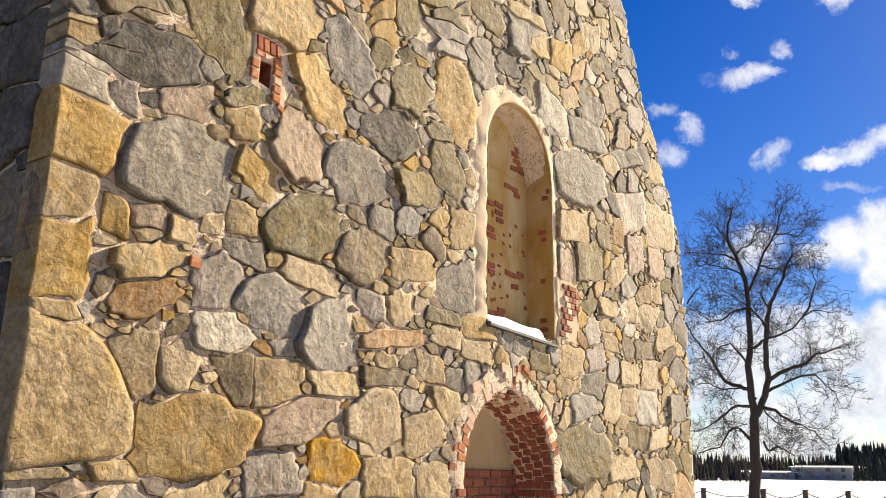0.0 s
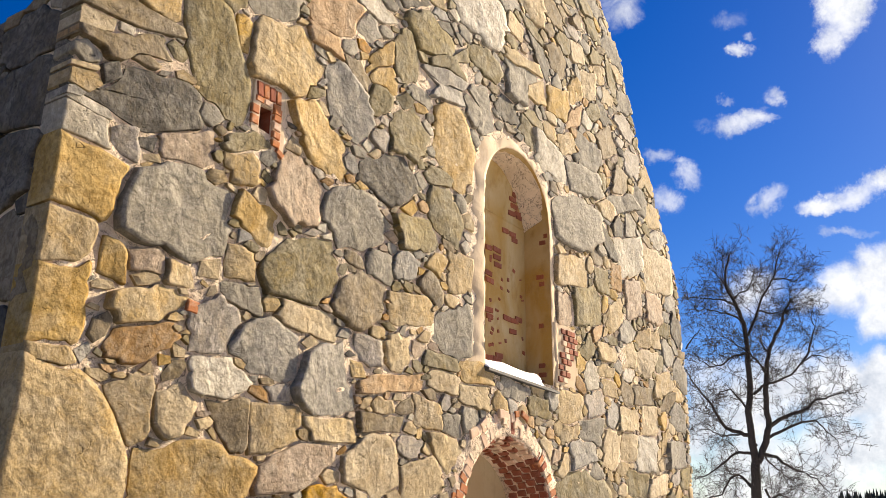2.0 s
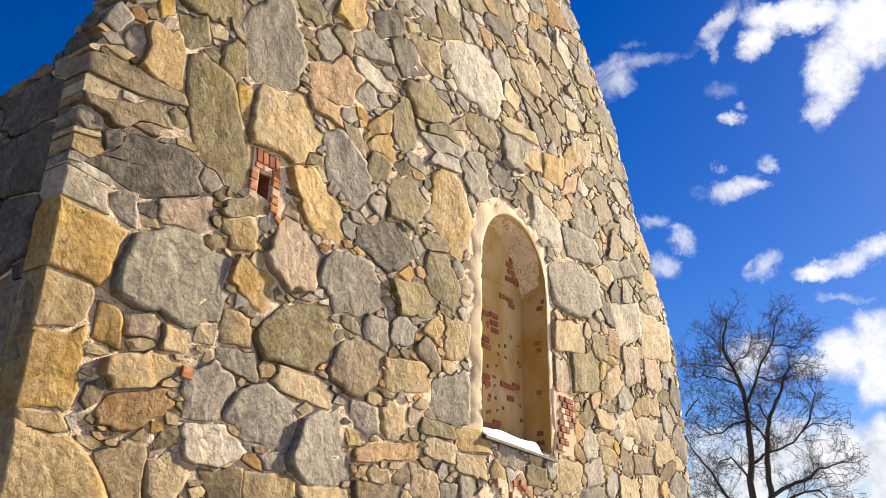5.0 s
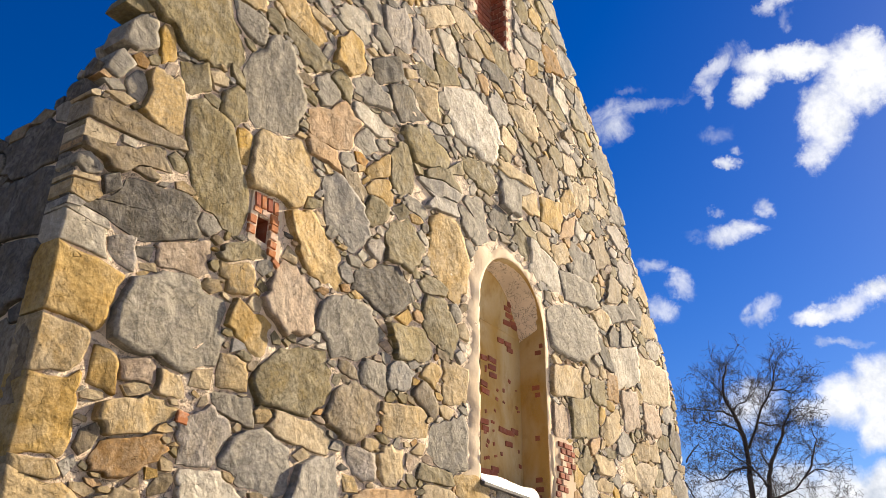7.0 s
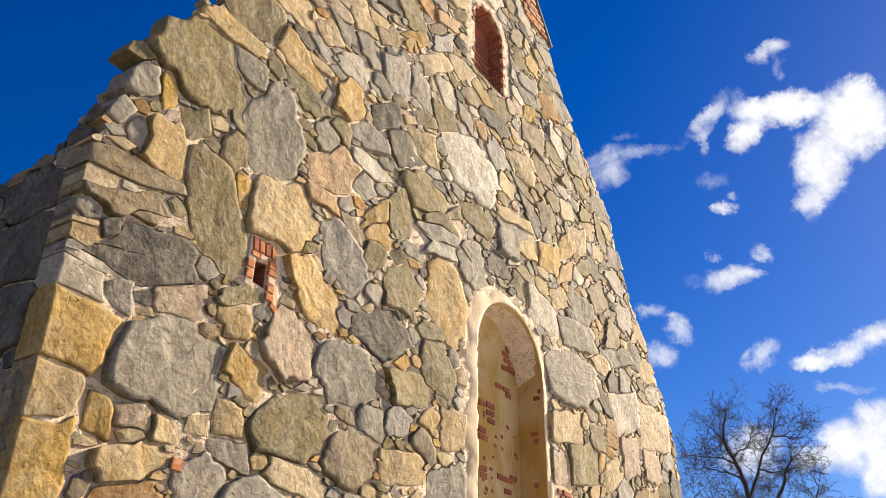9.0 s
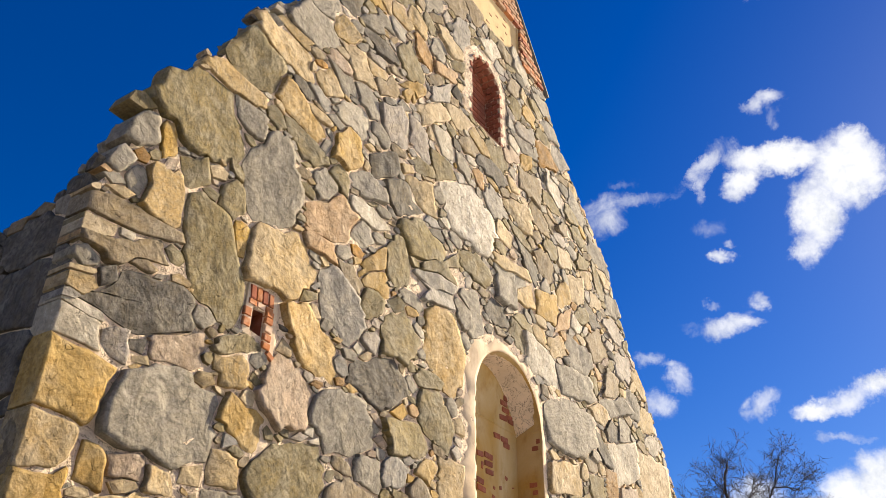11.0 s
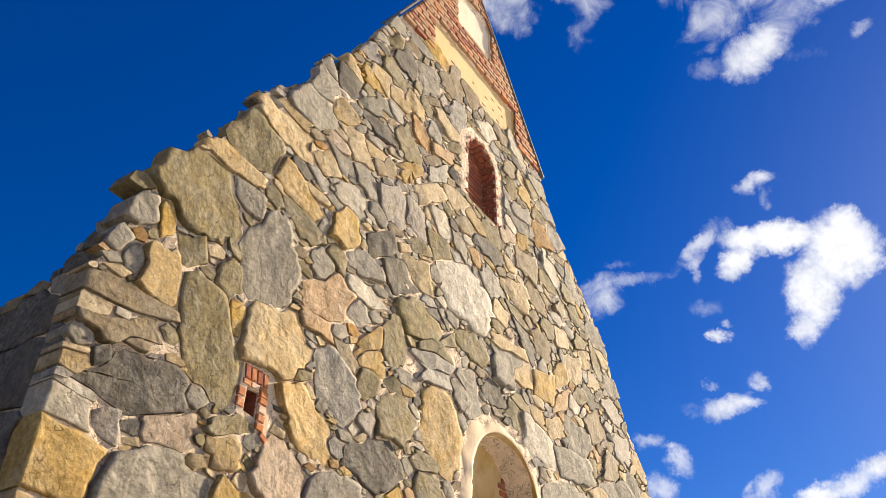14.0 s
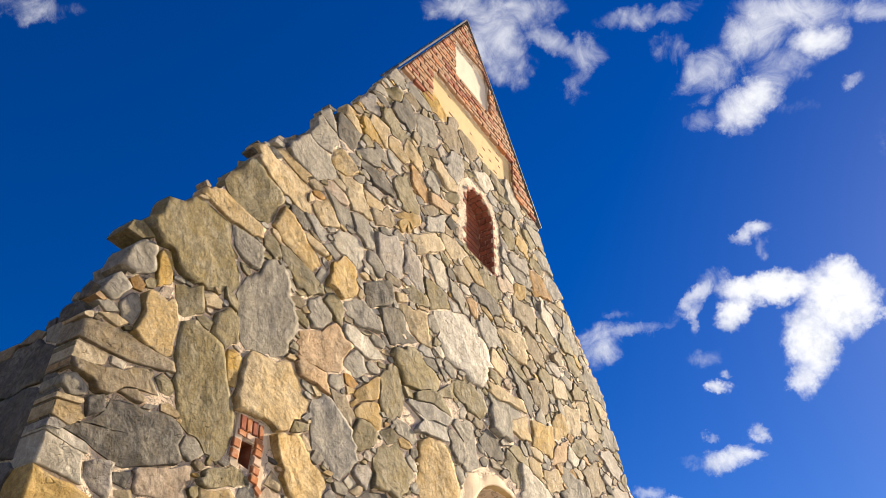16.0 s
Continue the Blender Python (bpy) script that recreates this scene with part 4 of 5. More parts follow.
COLOURS = list(STONES)
FILL = ["buff", "grey", "olive", "brown", "ochre", "cream", "pink", "blue", "lilac", "dark", "rust", "white", "orange"]
SHARE_LOW = [32, 8, 10, 7, 12, 22, 7, 4, 5, 3, 2, 4, 4]
SHARE_HIGH = [9, 24, 24, 13, 4, 9, 3, 9, 5, 15, 2, 7, 1]


def by_height(z):
    """Low down the stones are paler and yellower; high up they are greyer and darker."""
    f = min(1.0, max(0.0, (z - 2.5) / 4.0))
    return [a + (b - a) * f for a, b in zip(SHARE_LOW, SHARE_HIGH)]



def lay(parent, outline, blocked, tries, seed, place, singles, order, corner=None, snap=None, shares=None):
    """Packs and builds the stones of one wall face: `singles` of them as objects of their own, the rest joined."""
    keyed = KEY if parent is wall_front else 0
    allowed, x0, z0 = pack(outline, blocked, tries, FILL, shares or by_height, seed)
    shapes = outlines(allowed, x0, z0, keyed, snap)
    dice = random.Random(seed + 1)
    rank = sorted(range(len(seeds)), key=lambda i: order(seeds[i], i))
    alone = set(rank[:singles])
    rest = bmesh.new()
    for i, (s, shape) in enumerate(zip(seeds, shapes)):
        deep = corner(s) if corner else 0.10
        if i in alone:
            bm = bmesh.new()
            stone_body(bm, s, shape, dice, place, 0, deep)
            bmesh.ops.recalc_face_normals(bm, faces=bm.faces)
            mesh_object("stone", bm, STONES[s[5]], parent)
        else:
            stone_body(rest, s, shape, dice, place, COLOURS.index(s[5]), deep)
    bmesh.ops.recalc_face_normals(rest, faces=rest.faces)
    ob = mesh_object("infill_stones", rest, [STONES[c] for c in COLOURS], parent)
    tagged(ob, "smaller fieldstones and chips packed between larger ones", kind="stuff")


def ragged(points, seed):
    """A broken edge: points along a line, thrown in and out at random."""
    dice = random.Random(seed)
    out = []
    for (x0, z0), (x1, z1) in zip(points, points[1:]):
        n = max(2, int(math.hypot(x1 - x0, z1 - z0) / 0.17))
        for i in range(n):
            f, push = i / n, dice.uniform(-0.10, 0.13)
            out.append((x0 + (x1 - x0) * f - push * 0.85, z0 + (z1 - z0) * f + push * 0.5))
    return out + [points[-1]]


STONE_OUTLINE = [(2.62, -0.3)] + [(x + 0.03, z) for x, z in OUTLINE[1:17]] + [(10.40, 11.98), (9.52, 12.0), (6.7, 12.0), (6.3, 11.85), (5.98, 11.86)] + ragged(OUTLINE[20:30], 71) + [(2.62, 5.27)]
BLOCKED = [arch_loop(8.71, 1.04, 3.30, 5.40, 1.0), arch_loop(8.47, 1.20, -0.3, 1.50, 1.24), arch_loop(8.34, 0.62, 9.75, 10.70, 0.60),
           grown(WINDOW_LOOP, 0.04), grown(NICHE_LOOP, 0.05),
           [(4.24, 4.70), (4.24, 5.17), (4.62, 5.20), (4.66, 4.62), (4.40, 4.70)], [(9.70, 3.30), (9.70, 4.08), (10.28, 4.08), (10.2, 3.30)]]
lay(wall_front, STONE_OUTLINE, BLOCKED,
    [(0.33, 500), (0.26, 900), (0.20, 1800), (0.15, 2600), (0.11, 4500), (0.08, 6000), (0.058, 3000), (0.040, 1200)], 21,
    lambda u, out, v: (u, -out, v), 300,
    lambda s, i: (0 if i < KEY else 1, math.hypot(s[0], s[1] - 3.0) - 2 * s[2]),
    lambda s: 0.24 if s[0] - s[2] < 2.80 else 0.12 if s[1] > 5.2 and s[0] < 6.6 and (s[0] - 2.7) * 1.85 < s[1] - 5.0 + 0.9 else 0.10, 2.64)

# ---- the side wall, its shade partly put into the stone colours ----
bm = bmesh.new()
box(bm, 2.72, 3.5, 0.5, 9.0, -0.3, 5.22)
wall_side = tagged(mesh_object("wall_side", bm, MORTAR), "shaded side wall of fieldstone, shade deepened by dark stone colours, broken top", "wall", kind="structure")
seeds.clear()
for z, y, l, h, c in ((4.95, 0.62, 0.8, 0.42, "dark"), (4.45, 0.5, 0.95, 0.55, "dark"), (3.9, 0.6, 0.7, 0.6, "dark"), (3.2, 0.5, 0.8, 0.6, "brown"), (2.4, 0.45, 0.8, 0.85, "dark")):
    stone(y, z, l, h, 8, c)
# shares lean heavily to dark stones so the face reads as shaded
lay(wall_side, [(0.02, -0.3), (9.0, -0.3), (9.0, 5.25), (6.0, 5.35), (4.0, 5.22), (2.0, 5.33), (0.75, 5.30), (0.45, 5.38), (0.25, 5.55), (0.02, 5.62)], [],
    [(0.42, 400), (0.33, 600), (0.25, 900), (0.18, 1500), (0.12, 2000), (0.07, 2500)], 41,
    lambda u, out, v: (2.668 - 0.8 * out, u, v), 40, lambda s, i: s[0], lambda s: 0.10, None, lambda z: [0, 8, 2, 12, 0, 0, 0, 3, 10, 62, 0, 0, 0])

# rubble on the broken wall heads, coloured dark to stand for its shade
bm = bmesh.new()
rub = random.Random(8)


def lump(bm, x, y, z, a, b, c, k, mi):
    geom = bmesh.ops.create_icosphere(bm, subdivisions=1, radius=1.0)["verts"]
    off = Vector((rub.uniform(0, 50), rub.uniform(0, 50), rub.uniform(0, 50)))
    rot = Euler([rub.uniform(-0.5, 0.5) for _ in range(3)]).to_matrix()
    for v in geom:
        d = v.co.copy()
        g = 1 / max(abs(d.x), abs(d.y), abs(d.z)) ** 0.55 * (0.85 + 0.3 * noise.noise(d * 1.6 + off))
        p = rot @ Vector((d.x * a * g, d.y * b * g, d.z * c * g))
        v.co = Vector((x, y, z)) + p
    for f in {f for v in geom for f in v.link_faces}:
        f.material_index = mi


for (x0, z0), (x1, z1) in zip(OUTLINE[19:30], OUTLINE[20:31]):
    n = max(2, int(math.hypot(x1 - x0, z1 - z0) / 0.16))
    for i in range(n):
        f = (i + rub.random()) / n
        size = rub.uniform(0.09, 0.17)
        lump(bm, x0 + (x1 - x0) * f + rub.uniform(0.10, 0.26), rub.uniform(0.14, 0.36), z0 + (z1 - z0) * f - 0.04, size * 1.2, size, size * 0.7, 0, COLOURS.index(rub.choice(["grey", "dark", "brown", "olive"])))
for i in range(80):
    y = 0.2 + 8.6 * i / 80
    size = rub.uniform(0.10, 0.2)
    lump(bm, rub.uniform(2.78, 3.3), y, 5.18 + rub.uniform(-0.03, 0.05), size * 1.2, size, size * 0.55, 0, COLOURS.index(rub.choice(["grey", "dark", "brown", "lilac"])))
part("coping_rubble", bm, [STONES[c] for c in COLOURS], wall_front, "loose stones along the broken wall head, in dark tones standing for shade")["kind"] = "stuff"

# ---- linings of the openings ----


def lining(front_loop, back_loop, y0, y1, with_sill=True, steps=6):
    """Reveal, soffit and back of a recess, lying just inside the cut in the wall."""
    front_loop, back_loop = grown(front_loop, -0.007), grown(back_loop, -0.007)
    bm = bmesh.new()
    rows = []
    for k in range(steps + 1):
        f = k / steps
        rows.append([bm.verts.new((a[0] + (b[0] - a[0]) * f, y0 + (y1 - y0) * f + 0.0, a[1] + (b[1] - a[1]) * f)) for a, b in zip(front_loop, back_loop)])
    n = len(front_loop)
    for a, b in zip(rows, rows[1:]):
        for i in range(n if with_sill else n - 1):
            bm.faces.new((a[i], a[(i + 1) % n], b[(i + 1) % n], b[i]))
    bm.faces.new(rows[-1])
    bmesh.ops.recalc_face_normals(bm, faces=bm.faces)
    bmesh.ops.reverse_faces(bm, faces=bm.faces)
    return bm


def surround(loop, y, width, bottom, seed, thick=0.02, skip_floor=True):
    """A band of render smeared round an opening, its outer edge ragged."""
    bm = bmesh.new()
    dense = []
    for (x0, z0), (x1, z1) in zip(loop, loop[1:]):
        m = max(1, int(math.hypot(x1 - x0, z1 - z0) / 0.05))
        dense += [(x0 + (x1 - x0) * i / m, z0 + (z1 - z0) * i / m) for i in range(m)]
    dense.append(loop[-1])
    cx = sum(p[0] for p in loop) / len(loop)
    cz = bottom
    rows = [[] for _ in range(4)]
    for i, (x, z) in enumerate(dense):
        p, q = dense[max(0, i - 1)], dense[min(len(dense) - 1, i + 1)]
        tx, tz = q[0] - p[0], q[1] - p[1]
        d = math.hypot(tx, tz)
        nx, nz = -tz / d, tx / d
        w = width(x, z) * (1 + 0.9 * noise.noise(Vector((x * 2.4 + seed, z * 2.4, 0))) + 0.5 * noise.noise(Vector((x * 11 + seed, z * 11, 4))))
        for r, (f, h) in enumerate(((0.0, thick * 0.8), (0.12, thick), (0.75, thick), (1.0, -0.03))):
            wob = 0.014 * noise.noise(Vector((x * 5 + f * 3, z * 5, seed))) + 0.014 * noise.noise(Vector((x * 17 + f * 9, z * 17, seed)))
            rows[r].append(bm.verts.new((x + nx * w * f, y - h - wob * (h > 0), z + nz * w * f)))
    inner = [bm.verts.new((v.co.x, y + 0.012, v.co.z)) for v in rows[0]]
    rows.insert(0, inner)
    for a, b in zip(rows, rows[1:]):
        for i in range(len(dense) - 1):
            f = bm.faces.new((a[i], a[i + 1], b[i + 1], b[i]))
            f.smooth = True
    bmesh.ops.recalc_face_normals(bm, faces=bm.faces)
    return bm


# tall blind niche over the door
NICHE_D = 0.38
niche = tagged(mesh_object("window_niche", lining(NICHE_LOOP, [(8.78 + (x - 8.78) * 0.985, z) for x, z in NICHE_LOOP], 0.0, NICHE_D), NICHE),
               "tall round-arched blind niche with ochre-stained plaster", "niche", kind="structure")
part("plaster_surround", surround(NICHE_LOOP, 0.012, lambda x, z: 0.30 if x < 8.3 else 0.13, 3.2, 2.0, 0.010), LIME, niche, "rough cream lime render round the niche")
d3 = random.Random(4)
for x, z, n in ((9.06, 5.27, 2), (9.30, 5.20, 1), (8.84, 4.94, 1), (8.84, 4.84, 1), (8.86, 4.74, 1), (8.64, 4.92, 1), (8.64, 4.58, 1), (8.66, 4.49, 1),
                (8.64, 4.10, 1), (8.66, 4.02, 1), (9.08, 4.08, 2), (9.38, 4.12, 1), (9.23, 3.93, 1), (8.64, 3.50, 2), (8.88, 3.56, 1), (9.10, 3.45, 1),
                (9.36, 5.86, 1), (9.26, 5.78, 1), (9.30, 5.69, 1), (9.40, 5.61, 1), (9.24, 5.57, 2)):
    for i in range(n):
        brick(niche, BRICK, x + 0.19 * i, NICHE_D - 0.004, z, d3.uniform(0.13, 0.19), 0.03, 0.066, d3.uniform(-0.08, 0.08))
for i in range(26):
    brick(niche, BRICK, d3.uniform(8.65, 9.55), NICHE_D - 0.002, d3.uniform(3.6, 4.9), d3.uniform(0.03, 0.06), 0.016, d3.uniform(0.015, 0.05), d3.uniform(-0.4, 0.4))
for z in (3.30, 3.40, 3.52, 4.05, 4.62, 4.72, 5.20, 5.29):
    brick(niche, BRICK, 9.595, d3.uniform(0.05, 0.16), z, 0.03, d3.uniform(0.05, 0.12), 0.06)
# the band at the springing of the niche's arch
bm = bmesh.new()
box(bm, 9.575, 9.60, 0.02, NICHE_D, 5.42, 5.445, 0.004)
box(bm, 8.02, 9.58, NICHE_D - 0.012, NICHE_D + 0.01, 5.42, 5.44, 0.004)
part("impost_crack", bm, NICHE, niche, "worn ledge across the niche plaster")
bm = bmesh.new()
vs = [bm.verts.new(p) for p in ((7.93, -0.07, 3.235), (9.64, -0.07, 3.175), (9.62, 0.38, 3.36), (7.95, 0.38, 3.40), (7.93, -0.07, 3.205), (9.64, -0.07, 3.145), (9.62, 0.38, 3.20), (7.95, 0.38, 3.20))]
for f in ((0, 1, 2, 3), (7, 6, 5, 4), (0, 4, 5, 1), (1, 5, 6, 2), (2, 6, 7, 3), (3, 7, 4, 0)):
    bm.faces.new([vs[i] for i in f])
bmesh.ops.recalc_face_normals(bm, faces=bm.faces)
part("sill", bm, SLATE, niche, "dark sloping slate sill")
# snow left on the sill
bm = bmesh.new()
nu, nv = 26, 7
grid = []
for i in range(nu + 1):
    row = []
    for j in range(nv + 1):
        u, v = i / nu, j / nv
        x = 7.965 + 1.52 * u
        edge = 0.035 + 0.30 * max(0, u - 0.80) * 2
        y = -0.06 + edge * 0.6 + v * 0.38 * (1 - 0.25 * u)
        z = 3.24 - 0.055 * u + (y + 0.07) / 0.45 * 0.165
        h = 0.10 * min(1, 0.35 + 2.2 * u) * min(1, 6 * v, 8 * (1 - v) + 0.25) * min(1, 9 * (1 - u), 12 * u + 0.3) * (1 + 0.4 * noise.noise(Vector((x * 4, y * 6, 2))))
        row.append(bm.verts.new((x, y, z + h)))
    grid.append(row)
for i in range(nu):
    for j in range(nv):
        bm.faces.new((grid[i][j], grid[i + 1][j], grid[i + 1][j + 1], grid[i][j + 1])).smooth = True
edge = [e for e in bm.edges if e.is_boundary]
ext = bmesh.ops.extrude_edge_only(bm, edges=edge)["geom"]
for v in [g for g in ext if isinstance(g, bmesh.types.BMVert)]:
    v.co.z -= 0.012
bmesh.ops.recalc_face_normals(bm, faces=bm.faces)
tagged(mesh_object("snow_patch", bm, SNOW), "thin white snow drift lying on the niche sill", "snow")

# brick patch beside the niche
brick_patch = tagged(new("brick_patch"), "small patch of red brick let into the wall", "brickwork", kind="structure")
for r in range(9):
    z = 3.36 + r * 0.082
    n = 2 if r < 4 else 3
    for i in range(n):
        x = 9.86 + 0.13 * i + 0.065 * (r % 2) + (0.05 if r > 4 else -0.02 * (4 - r))
        brick(brick_patch, BRICK if d3.random() < 0.8 else BRICK_LIME, x, 0.0 + d3.uniform(-0.008, 0.008), z, 0.115, 0.06, 0.066, 0.02)
bm = bmesh.new()
box(bm, 9.62, 10.30, -0.002, 0.05, 3.28, 4.10, 0.012)
part("bedding", bm, LIME, brick_patch, "cream mortar bedding")
vs = surround([(9.74, 3.0), (9.74, 4.1)], 0.012, lambda x, z: 0.10, 3.0, 9.0, 0.022)
part("mortar_smear", vs, LIME, brick_patch)

# doorway: brick-lined arched recess
DOOR_D = 0.56
BACK_DOOR = [(8.48 + (x - 8.48) * 0.99, z if z < 0.1 else z - 0.14) for x, z in DOOR_LOOP]
doorway = tagged(mesh_object("doorway", lining(DOOR_LOOP, BACK_DOOR, 0.03, DOOR_D), MORTAR), "round-arched brick doorway recess, walled up and plastered", "doorway", kind="structure")
bm = bmesh.new()
f = [bm.verts.new((8.48 + (x - 8.48) * 0.985, DOOR_D - 0.012, z)) for x, z in BACK_DOOR]
bm.faces.new(f)
part("blocking", bm, plaster_material("door_plaster", (0.42, 0.32, 0.19), (0.35, 0.24, 0.12), (0.28, 0.19, 0.09), 0.8), doorway, "brownish plastered blocking wall")
for r in range(12):
    z = 0.5 + 0.098 * r
    for i in range(8):
        brick(doorway, BRICK, 7.55 + 0.26 * i + 0.13 * (r % 2), DOOR_D - 0.03, z, 0.235, 0.05, 0.082)
path = []           # soffit: jambs, then the arch
for i in range(15):
    path.append((9.48, 0.06 + 0.099 * i, math.pi / 2, 0))
steps = 33
for i in range(steps):
    a = math.pi * (i + 0.5) / steps
    path.append((8.48 + math.cos(a), 1.50 + 1.02 * math.sin(a), a, 1))
for i in range(15):
    path.append((7.48, 0.06 + 0.099 * i, math.pi / 2, 2))
for n, (x, z, a, kind) in enumerate(path):
    shift = 0.03 * (n % 2)
    for k in range(5):
        y = 0.06 + k * 0.128 - shift + 0.02
        if y > DOOR_D:
            continue
        drop = 0.14 * (y / DOOR_D) if kind == 1 else 0
        if kind == 0:
            brick(doorway, BRICK, x + 0.022, y, z, 0.09, 0.112, 0.082)
        elif kind == 2:
            brick(doorway, BRICK, x - 0.022, y, z, 0.09, 0.112, 0.082)
        else:
            brick(doorway, BRICK_LIME if 0.30 < a / math.pi < 0.60 and y < 0.40 and d3.random() < 0.75 else BRICK, x + 0.026 * math.cos(a), y, z + 0.026 * math.sin(a) - drop, 0.09, 0.114, 0.080, -a)
# face rings of the arch: whole on one haunch, crumbled into the rubble on the other
for ring, (rad, size) in enumerate(((1.07, 0.15), (1.20, 0.11))):
    m = int(math.pi * rad / 0.092)
    for i in range(m):
        a = math.pi * (i + 0.5) / m
        side = a / math.pi
        if d3.random() < ((0.15 if side < 0.4 else 0.03) if ring == 0 else (0.75 if side < 0.45 else 0.2)):
            continue
        mt = BRICK_LIME if 0.36 < side < 0.80 and d3.random() < 0.92 or d3.random() < 0.5 else BRICK_ORANGE if d3.random() < 0.5 else BRICK
        r2 = rad + d3.uniform(-0.03, 0.03)
        brick(doorway, mt, 8.48 + r2 * math.cos(a), 0.030 + d3.uniform(-0.016, 0.012), 1.50 + r2 * 1.02 * math.sin(a), size * d3.uniform(0.85, 1.1), 0.09, 0.085 * d3.uniform(0.85, 1.05), -a + d3.uniform(-0.08, 0.08))
    for side in (-1, 1):
        for i in range(14):
            if ring == 1 and (i + (side > 0)) % 2:
                continue
            brick(doorway, BRICK_LIME if d3.random() < 0.35 else BRICK_ORANGE if d3.random() < 0.4 else BRICK, 8.48 + side * rad, d3.uniform(-0.015, 0.012), 0.10 + 0.099 * i, size, 0.09, 0.08)
# broken lime-covered bricks heaped over the crown
for i in range(9):
    a = math.pi * d3.uniform(0.42, 0.74)
    r2 = d3.uniform(1.15, 1.32)
    brick(doorway, BRICK_LIME if d3.random() < 0.8 else BRICK_ORANGE, 8.48 + r2 * math.cos(a), d3.uniform(-0.03, 0.0), 1.50 + r2 * math.sin(a), d3.uniform(0.06, 0.11), 0.07, d3.uniform(0.08, 0.17), -a + d3.uniform(-0.35, 0.35))
part("mortar_ring", surround(DOOR_LOOP, 0.0, lambda x, z: 0.34 if x < 8.7 else 0.24, 0, 5.0, 0.018), MORTAR, doorway, "cream mortar between the ring bricks")

# small arched window high up, bricked up
WIN_D = 0.30
window_up = tagged(mesh_object("window_1", lining(WINDOW_LOOP, WINDOW_LOOP, 0.0, WIN_D), MORTAR), "small arched window lined and blocked with dark red brick", "window", kind="structure")
part("plaster_surround", surround(WINDOW_LOOP, 0.012, lambda x, z: 0.05 if z > 10.85 else 0.34 if x < 8.2 else 0.20, 9.6, 7.0, 0.004), MORTAR, window_up, "cream lime render beside the window")
for r in range(15):
    z = 9.76 + 0.098 * r
    half = 0.39 if z < 10.72 else math.sqrt(max(0.0, 0.40 ** 2 - (z - 10.72) ** 2))
    for i in range(3):
        x = 8.35 - half + (i + 0.5) * 2 * half / 3
        if half > 0.1:
            brick(window_up, BRICK, x, WIN_D - 0.02, z, 2 * half / 3 - 0.014, 0.05, 0.080)
for n in range(34):
    if n < 11:
        x, z, a = 8.76, 9.74 + 0.098 * n, math.pi / 2
    elif n < 23:
        a = math.pi * (n - 10.5) / 12
        x, z = 8.35 + 0.40 * math.cos(a), 10.72 + 0.41 * math.sin(a)
    else:
        x, z, a = 7.94, 9.74 + 0.098 * (n - 23), math.pi / 2
    for k in range(3):
        y = 0.05 + 0.11 * k + 0.04 * (n % 2)
        if y < WIN_D - 0.02:
            if 11 <= n < 23:
                brick(window_up, BRICK, x + 0.014 * math.cos(a), y, z + 0.014 * math.sin(a), 0.08, 0.098, 0.090, -a)
            else:
                brick(window_up, BRICK, x + (0.02 if x > 8.35 else -0.02), y, z, 0.08, 0.098, 0.080)

# putlog hole framed with bricks
putlog = tagged(mesh_object("putlog_hole", lining(HOLE_LOOP, HOLE_LOOP, 0.02, 0.42), BRICK), "small square putlog hole framed with red bricks", "hole", kind="structure")
bm = bmesh.new()
box(bm, 4.26, 4.34, -0.005, 0.05, 4.70, 5.18, 0.008)
box(bm, 4.345, 4.62, -0.005, 0.05, 4.975, 5.18, 0.008)
box(bm, 4.50, 4.64, -0.01, 0.05, 4.50, 4.97, 0.012)
part("mortar_bed", bm, LIME, putlog, "pinkish mortar bed")
for i in range(4):
    brick(putlog, BRICK_ORANGE if i % 2 else BRICK, 4.32 + 0.072 * i, 0.014, 5.10, 0.058, 0.07, 0.13, -0.1)
for i in range(3):
    brick(putlog, BRICK_LIME if i == 1 else BRICK_ORANGE, 4.33 + 0.10 * i, 0.014, 5.005, 0.09, 0.06, 0.05)
for z in (4.66, 4.74, 4.82, 4.90, 4.96):
    brick(putlog, BRICK_ORANGE if z != 4.82 else BRICK_LIME, 4.535, 0.010, z, 0.085, 0.08, 0.062, 0.05)
    brick(putlog, BRICK, 4.505, 0.12, z, 0.03, 0.12, 0.062)
for z in (4.80, 4.90):
    brick(putlog, BRICK_ORANGE, 4.29, 0.014, z, 0.08, 0.06, 0.08)
brick(putlog, BRICK_ORANGE, 4.58, -0.012, 4.58, 0.09, 0.06, 0.05, 0.5)
tagged(brick(None, BRICK_ORANGE, 3.86, 0.012, 3.07, 0.10, 0.08, 0.09, 0.1, name="brick_chip"), "single orange brick end set in the wall", "brick")

# ---- brick top of the gable ----
gable = tagged(new("brick_gable"), "red brick gable top with two plastered panels", "gable", kind="structure")
r = 0
z = 12.06
